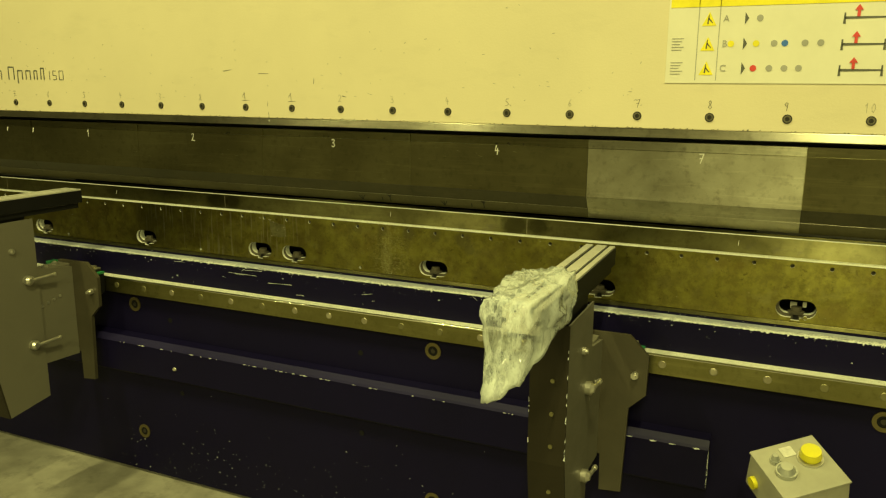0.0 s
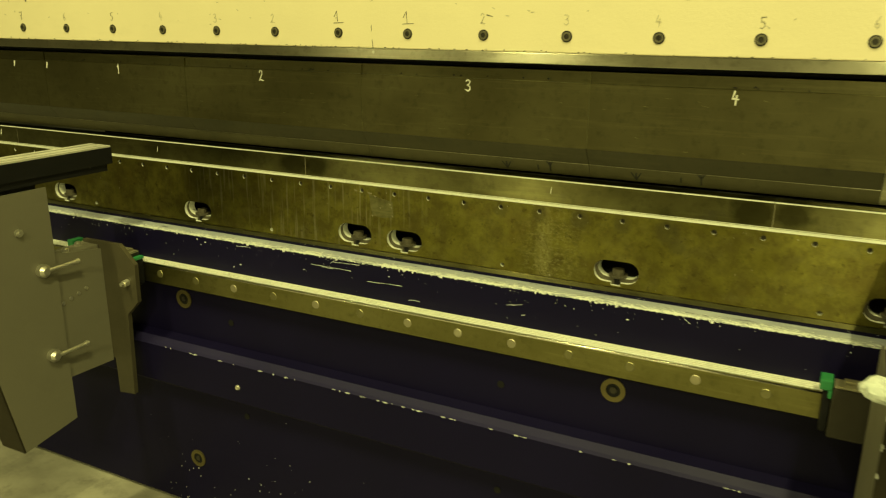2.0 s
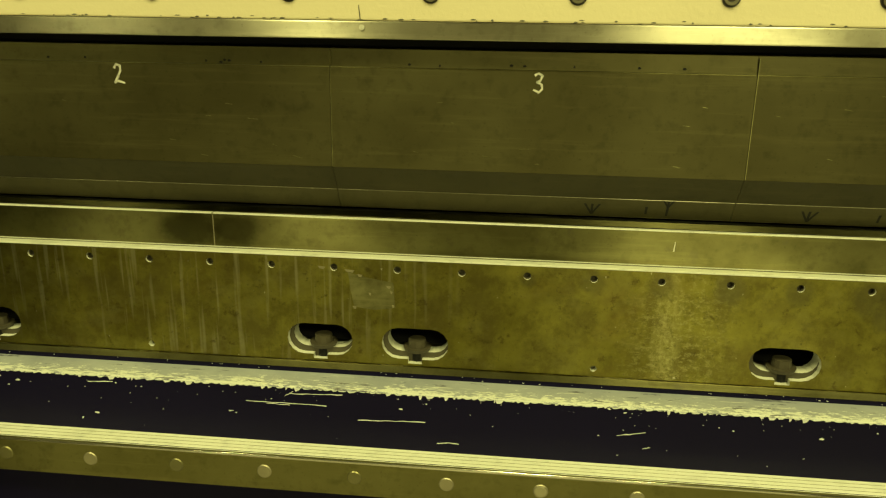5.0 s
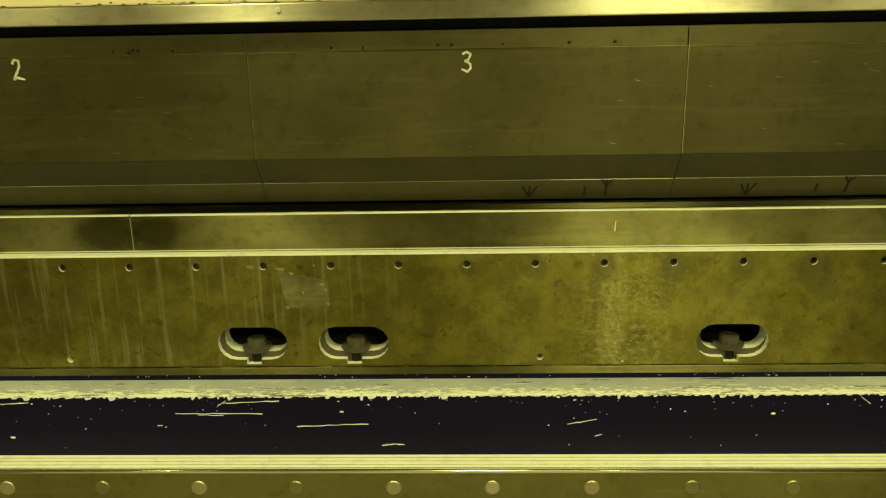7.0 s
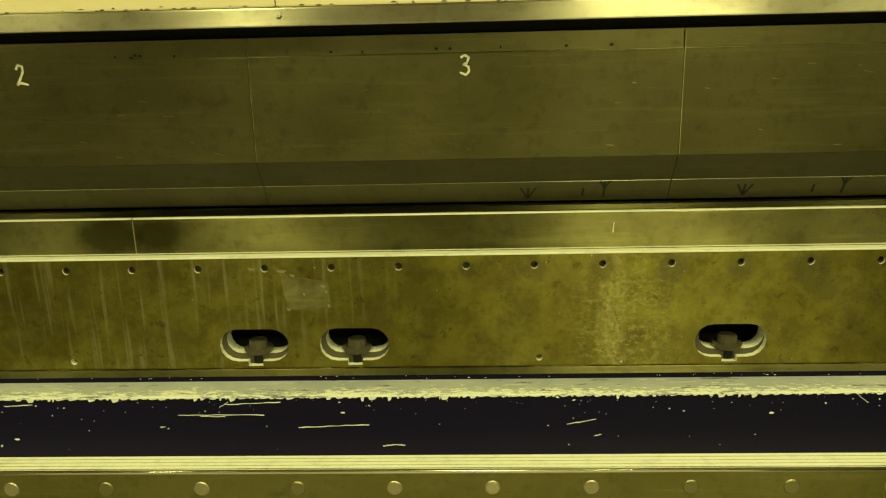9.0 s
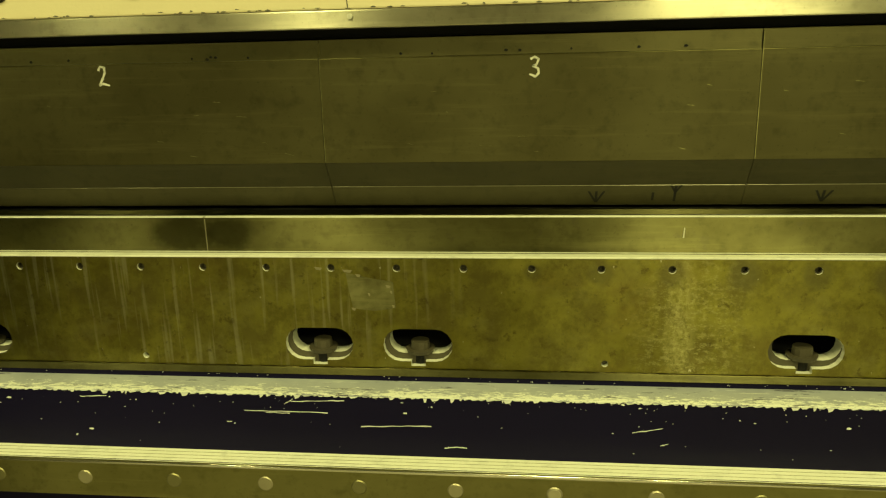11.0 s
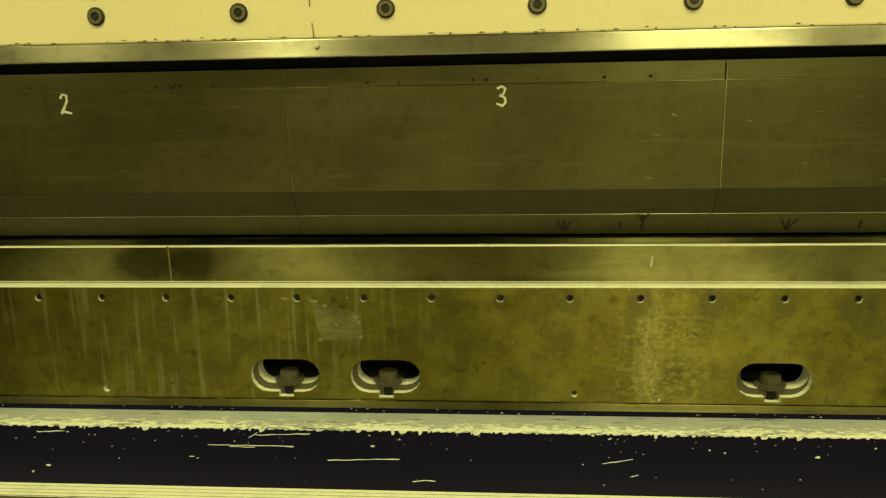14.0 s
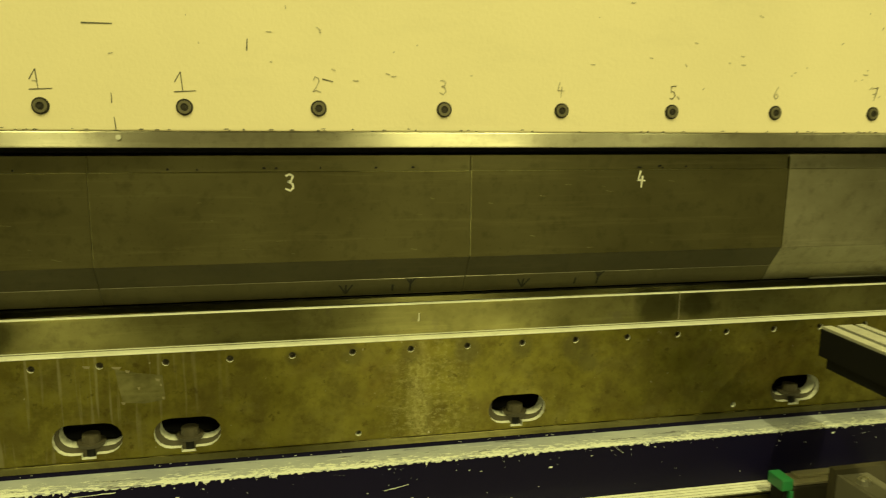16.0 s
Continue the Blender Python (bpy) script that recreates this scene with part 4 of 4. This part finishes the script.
# ---- sheet support arms ----
def support_arm(x, drop, label, top, reach, lever):
    """x: outer face of the side plate; drop: how far the arm is let down in its clamp."""
    arm = thing("support_arm", label, "support arm", "support arms")
    # clamp carriage on the rail
    car = part("carriage", box(bmesh.new(), x - 0.12, x + 0.074, -0.112, RAIL - 0.0008, 0.645, 0.730, 0.003), SCREW, arm, "dark carriage on the guide rail")
    part("carriage_top", box(box(bmesh.new(), x - 0.118, x + 0.072, -0.110, RAIL - 0.002, 0.7302, 0.7345, 0.001), x - 0.105, x + 0.06, -0.098, RAIL - 0.006, 0.7347, 0.7395, 0.0015), GLOSS_CAP, car, "ground top of the carriage")
    part("end_seal", box(bmesh.new(), x + 0.0745, x + 0.088, -0.110, RAIL - 0.001, 0.716, 0.7235, 0.002), GREEN, car, "green end seal")
    part("wiper", box(bmesh.new(), x + 0.0745, x + 0.084, -0.108, RAIL - 0.001, 0.652, 0.7155, 0.002), DARK, car)
    part("end_seal", box(box(bmesh.new(), x - 0.139, x - 0.1205, -0.112, RAIL - 0.001, 0.7245, 0.7415, 0.002), x - 0.126, x - 0.1205, -0.1135, RAIL - 0.03, 0.712, 0.7243, 0.001), GREEN, car, "green end seal")
    part("wiper", box(bmesh.new(), x - 0.133, x - 0.1205, -0.108, RAIL - 0.001, 0.652, 0.724, 0.002), DARK, car)
    outline = [(x - 0.065, 0.757), (x + 0.058, 0.758), (x + 0.104, 0.713), (x + 0.102, 0.618), (x + 0.064, 0.580), (x + 0.056, 0.363), (x + 0.004, 0.358), (x + 0.002, 0.452), (x - 0.065, 0.452)]
    part("clamp_plate", prism(bmesh.new(), outline, "y", -0.124, -0.1125), CLAMP_STEEL, arm, "dark steel clamp plate")
    part("clamp_bolt", rod(rod(bmesh.new(), (x + 0.075, -0.130, 0.665), "y", 0.009, 0.012, 6), (x + 0.075, -0.139, 0.665), "y", 0.005, 0.012, 10), ZINC, arm)
    part("tie_bar", box(box(bmesh.new(), x - 0.055, x - 0.012, -0.245, -0.125, 0.738, 0.750, 0.002), x - 0.062, x - 0.056, -0.245, -0.125, 0.46, 0.75), GREY_PAINT, arm)
    for bx, by in ((x - 0.044, -0.155), (x - 0.026, -0.205)):
        part("tie_bolt", rod(rod(bmesh.new(), (bx, by, 0.7535), "z", 0.009, 0.007, 6), (bx, by, 0.758), "z", 0.005, 0.004, 12), ZINC, arm, "zinc hexagon bolt")
    # inner bracket plate
    inner = [(-0.285, 0.762), (-0.245, 0.762), (-0.215, 0.752), (-0.1245, 0.740), (-0.1245, 0.446), (-0.285, 0.452)]
    part("inner_bracket", prism(bmesh.new(), inner, "x", x - 0.012, x - 0.0045), GREY_PAINT, arm)
    # hanging side plate with a folded front
    side = [(-0.252, 0.916), (-0.448, 0.916), (-0.448, 0.620), (-0.392, 0.322), (-0.252, 0.345)]
    side = [(y, z - drop) for y, z in side]
    part("side_plate", prism(bmesh.new(), side, "x", x - 0.004, x), GREY_PAINT, arm, "grey painted folded steel plate")
    part("far_plate", prism(bmesh.new(), side, "x", x - 0.078, x - 0.074), GREY_PAINT, arm)
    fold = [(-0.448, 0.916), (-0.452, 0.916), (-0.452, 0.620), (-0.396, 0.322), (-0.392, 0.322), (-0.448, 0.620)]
    part("front_panel", prism(bmesh.new(), [(y, z - drop) for y, z in fold], "x", x - 0.078, x), BROWN_PANEL, arm, "dark brown front panel")
    for z in (0.66, 0.73, 0.80, 0.56):
        part("panel_screw", rod(bmesh.new(), (x - 0.03, -0.4535, z - drop), "y", 0.0045, 0.003, 12), DIM_CAP, arm)
    edge = bmesh.new()
    for _ in range(22):
        z, h, w = rng.uniform(0.63, 0.91) - drop, rng.uniform(0.002, 0.012), rng.uniform(0.0006, 0.0024)
        if rng.random() < 0.65:
            prism(edge, [(x - w, z), (x + 0.0003, z - h * 0.3), (x + 0.0003, z + h), (x - w * 0.6, z + h * 0.6)], "y", -0.4526, -0.4515)
        else:
            prism(edge, [(x - 0.0783, z), (x - 0.078 + w, z + h * 0.2), (x - 0.078 + w * 0.5, z + h), (x - 0.0783, z + h)], "y", -0.4526, -0.4515)
    part("edge_wear", edge, BARE, arm, "paint worn off the edges")["kind"] = "stuff"
    # clamping handles
    for y, z in ((-0.291, 0.732), (-0.294, 0.527)):
        knob = part("clamp_lever", rod(rod(bmesh.new(), (x + 0.006, y, z - drop), "x", 0.0145, 0.012, 18, 0.0155), (x + 0.0155, y, z - drop), "x", 0.0135, 0.008, 18, 0.008), ZINC, arm, "zinc clamping lever")
        bar = rod(bmesh.new(), (0, 0, 0), "y", 0.0046, lever, 12)
        rod(bar, (0, lever / 2, 0), "y", 0.0062, 0.008, 12)
        bmesh.ops.transform(bar, matrix=Matrix.Translation((x + 0.018, y + lever / 2, z - drop + 0.002)) @ Matrix.Rotation(0.05, 4, "X") @ Matrix.Rotation(-0.10, 4, "Z"), verts=bar.verts)
        part("lever_bar", bar, ZINC, knob)
    part("side_bolt", rod(rod(bmesh.new(), (x + 0.003, -0.333, 0.829 - drop), "x", 0.0085, 0.006, 14), (x + 0.008, -0.333, 0.829 - drop), "x", 0.0055, 0.006, 6), ZINC, arm)
    for k in range(4):
        part("pop_rivet", rod(bmesh.new(), (x - 0.004, -0.245 + 0.022 * k, 0.637 + 0.006 * k), "x", 0.0045, 0.004, 10), ZINC, arm)
    # aluminium profile
    w, tip = 0.068, -0.068
    x1 = x + 0.002
    x0 = x1 - w
    z1 = top
    profile = [(x0, z1 - 0.044), (x1, z1 - 0.044), (x1, z1 - 0.030), (x1 - 0.008, z1 - 0.028), (x1 - 0.008, z1 - 0.020), (x1, z1 - 0.018), (x1, z1),
               (x1 - 0.012, z1), (x1 - 0.012, z1 - 0.008), (x1 - 0.019, z1 - 0.008), (x1 - 0.019, z1),
               (x0 + 0.025, z1), (x0 + 0.025, z1 - 0.008), (x0 + 0.016, z1 - 0.008), (x0 + 0.016, z1), (x0, z1), (x0, z1 - 0.018), (x0 + 0.008, z1 - 0.020), (x0 + 0.008, z1 - 0.028), (x0, z1 - 0.030)]
    prof = part("arm_profile", prism(bmesh.new(), profile, "y", -reach, tip), ALU, arm, "slotted aluminium profile")
    # Black inserts added to keep the profile grooves as dark as shade.
    for gx in (x1 - 0.0155, x0 + 0.0205):
        part("groove_shade", box(bmesh.new(), gx - 0.0032, gx + 0.0032, -reach + 0.001, tip - 0.0005, z1 - 0.0079, z1 - 0.0035), DARK, prof, "black strip for the shade in the groove")
    # Black sheets added on both sides to paint the profile's side shadow.
    part("profile_side", box(box(bmesh.new(), x1 + 0.0002, x1 + 0.0022, -reach + 0.01, tip - 0.001, z1 - 0.0435, z1 - 0.004), x0 - 0.0022, x0 - 0.0002, -reach + 0.01, tip - 0.001, z1 - 0.0435, z1 - 0.004), DARK, prof, "black sheet for the shaded side")
    part("end_plate", box(bmesh.new(), x0 + 0.001, x1 - 0.001, tip + 0.0002, tip + 0.0025, z1 - 0.043, z1 - 0.009), DARK, prof)
    part("saddle", box(bmesh.new(), x0 + 0.004, x1 - 0.004, -reach + 0.02, tip - 0.012, z1 - 0.060, z1 - 0.0442), DARK, arm, "black saddle bar")
    part("saddle_foot", box(bmesh.new(), x0 + 0.012, x1 - 0.012, -0.43, -0.27, 0.88 - drop, z1 - 0.0602), DARK, arm)
    return arm


support_arm(-0.71, 0.0, "grey sheet support arm with aluminium profile clamped on the rail", 0.985, 0.76, 0.078)
support_arm(1.015, 0.05, "grey sheet support arm with its end wrapped in plastic", 0.953, 0.66, 0.04)

# ---- plastic wrapping over the arm's end ----
bag = bmesh.new()
bmesh.ops.create_icosphere(bag, subdivisions=5, radius=1.0)
for v in bag.verts:
    p = v.co.copy()
    p /= max(abs(p.x), abs(p.y), abs(p.z)) ** 0.72
    hang = max(0.0, min(1.0, (0.0 - p.y) / 0.6))
    px = p.x * (0.052 - 0.010 * hang) - 0.008 * hang
    if p.z > 0:
        pz = p.z * (0.046 - 0.012 * hang)
    else:
        pz = p.z * (0.044 + 0.090 * hang * (1.0 - 0.42 * p.x))
        px -= 0.006 * hang * p.z * p.z
        px *= 1.0 + 0.10 * hang * p.z
    py = p.y * 0.115 + 0.02 * hang * min(0.0, p.z)
    q = Vector((p.x * 2.0, p.y * 2.0, pz * 20))
    n = noise.noise_vector(q) * 0.010
    ridge = (1.0 - 2.0 * abs(noise.noise(q * 1.2 + Vector((3, 1, 7))))) * 0.006
    fine = (1.0 - 2.0 * abs(noise.noise(q * 3.0))) * 0.0012
    v.co = Vector((0.984 + px, -0.605 + py, 0.944 + pz)) + n + p * (ridge + fine)
plastic = thing("plastic_wrap", "crumpled translucent plastic film wrapped round the arm end", "plastic wrap")
part("film", bag, FILM, plastic, smooth=True)
tail = bmesh.new()
bmesh.ops.create_icosphere(tail, subdivisions=3, radius=0.016)
for v in tail.verts:
    v.co = Vector((0.918 + v.co.x * 1.3, -0.56 + v.co.y, 0.932 + v.co.z * 0.8)) + noise.noise_vector(v.co * 120) * 0.004
part("film_tail", tail, FILM, plastic)

# ---- control box on a stand ----
CB = Matrix.Translation((1.4341, -0.5265, 0.7005)) @ Matrix.Rotation(radians(-53.9), 4, "Z") @ Matrix.Rotation(radians(17.9), 4, "Y") @ Matrix.Rotation(radians(12.8), 4, "X")
control = thing("control_box", "grey tilted control box on a post with a yellow push button", "control box")


def placed(bm):
    bmesh.ops.transform(bm, matrix=CB, verts=bm.verts)
    return bm


shell = box(bmesh.new(), -0.0535, 0.0535, -0.0573, 0.0573, -0.078, -0.0042, 0.004)
for v in shell.verts:
    if v.co.z < -0.05:
        v.co.x, v.co.y = v.co.x * 1.06, v.co.y * 1.06
part("housing", placed(shell), BOX_GREY, control, "grey painted metal housing")
part("lid", placed(box(bmesh.new(), -0.0548, 0.0548, -0.0587, 0.0587, -0.0040, 0.0, 0.0018)), BOX_GREY, control)
low = CB @ Vector((0, 0, -0.07))
part("post", rod(bmesh.new(), (low.x, low.y, (low.z + 0.024) / 2), "z", 0.022, low.z - 0.024, 18), SCREW, control)
part("foot", rod(bmesh.new(), (low.x, low.y, 0.0182), "z", 0.10, 0.012, 28), SCREW, control)
part("yellow_button", placed(rod(rod(bmesh.new(), (-0.008, 0.025, 0.005), "z", 0.015, 0.010, 24), (-0.008, 0.025, 0.015), "z", 0.0180, 0.012, 28, 0.0158)), YELLOW, control, "yellow mushroom push button")
part("button_collar", placed(ring(bmesh.new(), (-0.008, 0.025, 0.0018), "z", 0.021, 0.0152, 0.0034, 26)), ZINC, control)
for bx, by, r in ((0.006, -0.027, 0.0175), (-0.021, -0.031, 0.009)):
    part("lamp_button", placed(rod(rod(bmesh.new(), (bx, by, 0.004), "z", r, 0.008, 24), (bx, by, 0.0125), "z", r * 0.85, 0.009, 24, r * 0.55)), LENS, control, "clear illuminated push button")
part("name_tag", placed(box(bmesh.new(), -0.044, -0.023, -0.012, 0.010, 0.0003, 0.0014)), ALU, control)
part("side_gland", placed(rod(bmesh.new(), (-0.030, -0.0625, -0.050), "y", 0.011, 0.008, 18)), YELLOW, control)

# ---- ceiling lamps ----
# Fixtures are out of view; those at negative x belong to added lamps.
for lamp_x, lamp_y, _ in LAMPS:
    half = 0.65
    fixture = thing("ceiling_lamp", "long suspended tube lamp under the hall ceiling", "lamp", "hall lamps")
    part("lamp_tray", box(bmesh.new(), lamp_x - 0.18, lamp_x + 0.18, lamp_y - half, lamp_y + half, 4.76, 4.84, 0.01), ALU, fixture)
    for dy in (-half * 0.8, half * 0.8):
        part("hanger", rod(bmesh.new(), (lamp_x, lamp_y + dy, 5.42), "z", 0.006, 1.16, 8), SCREW, fixture)
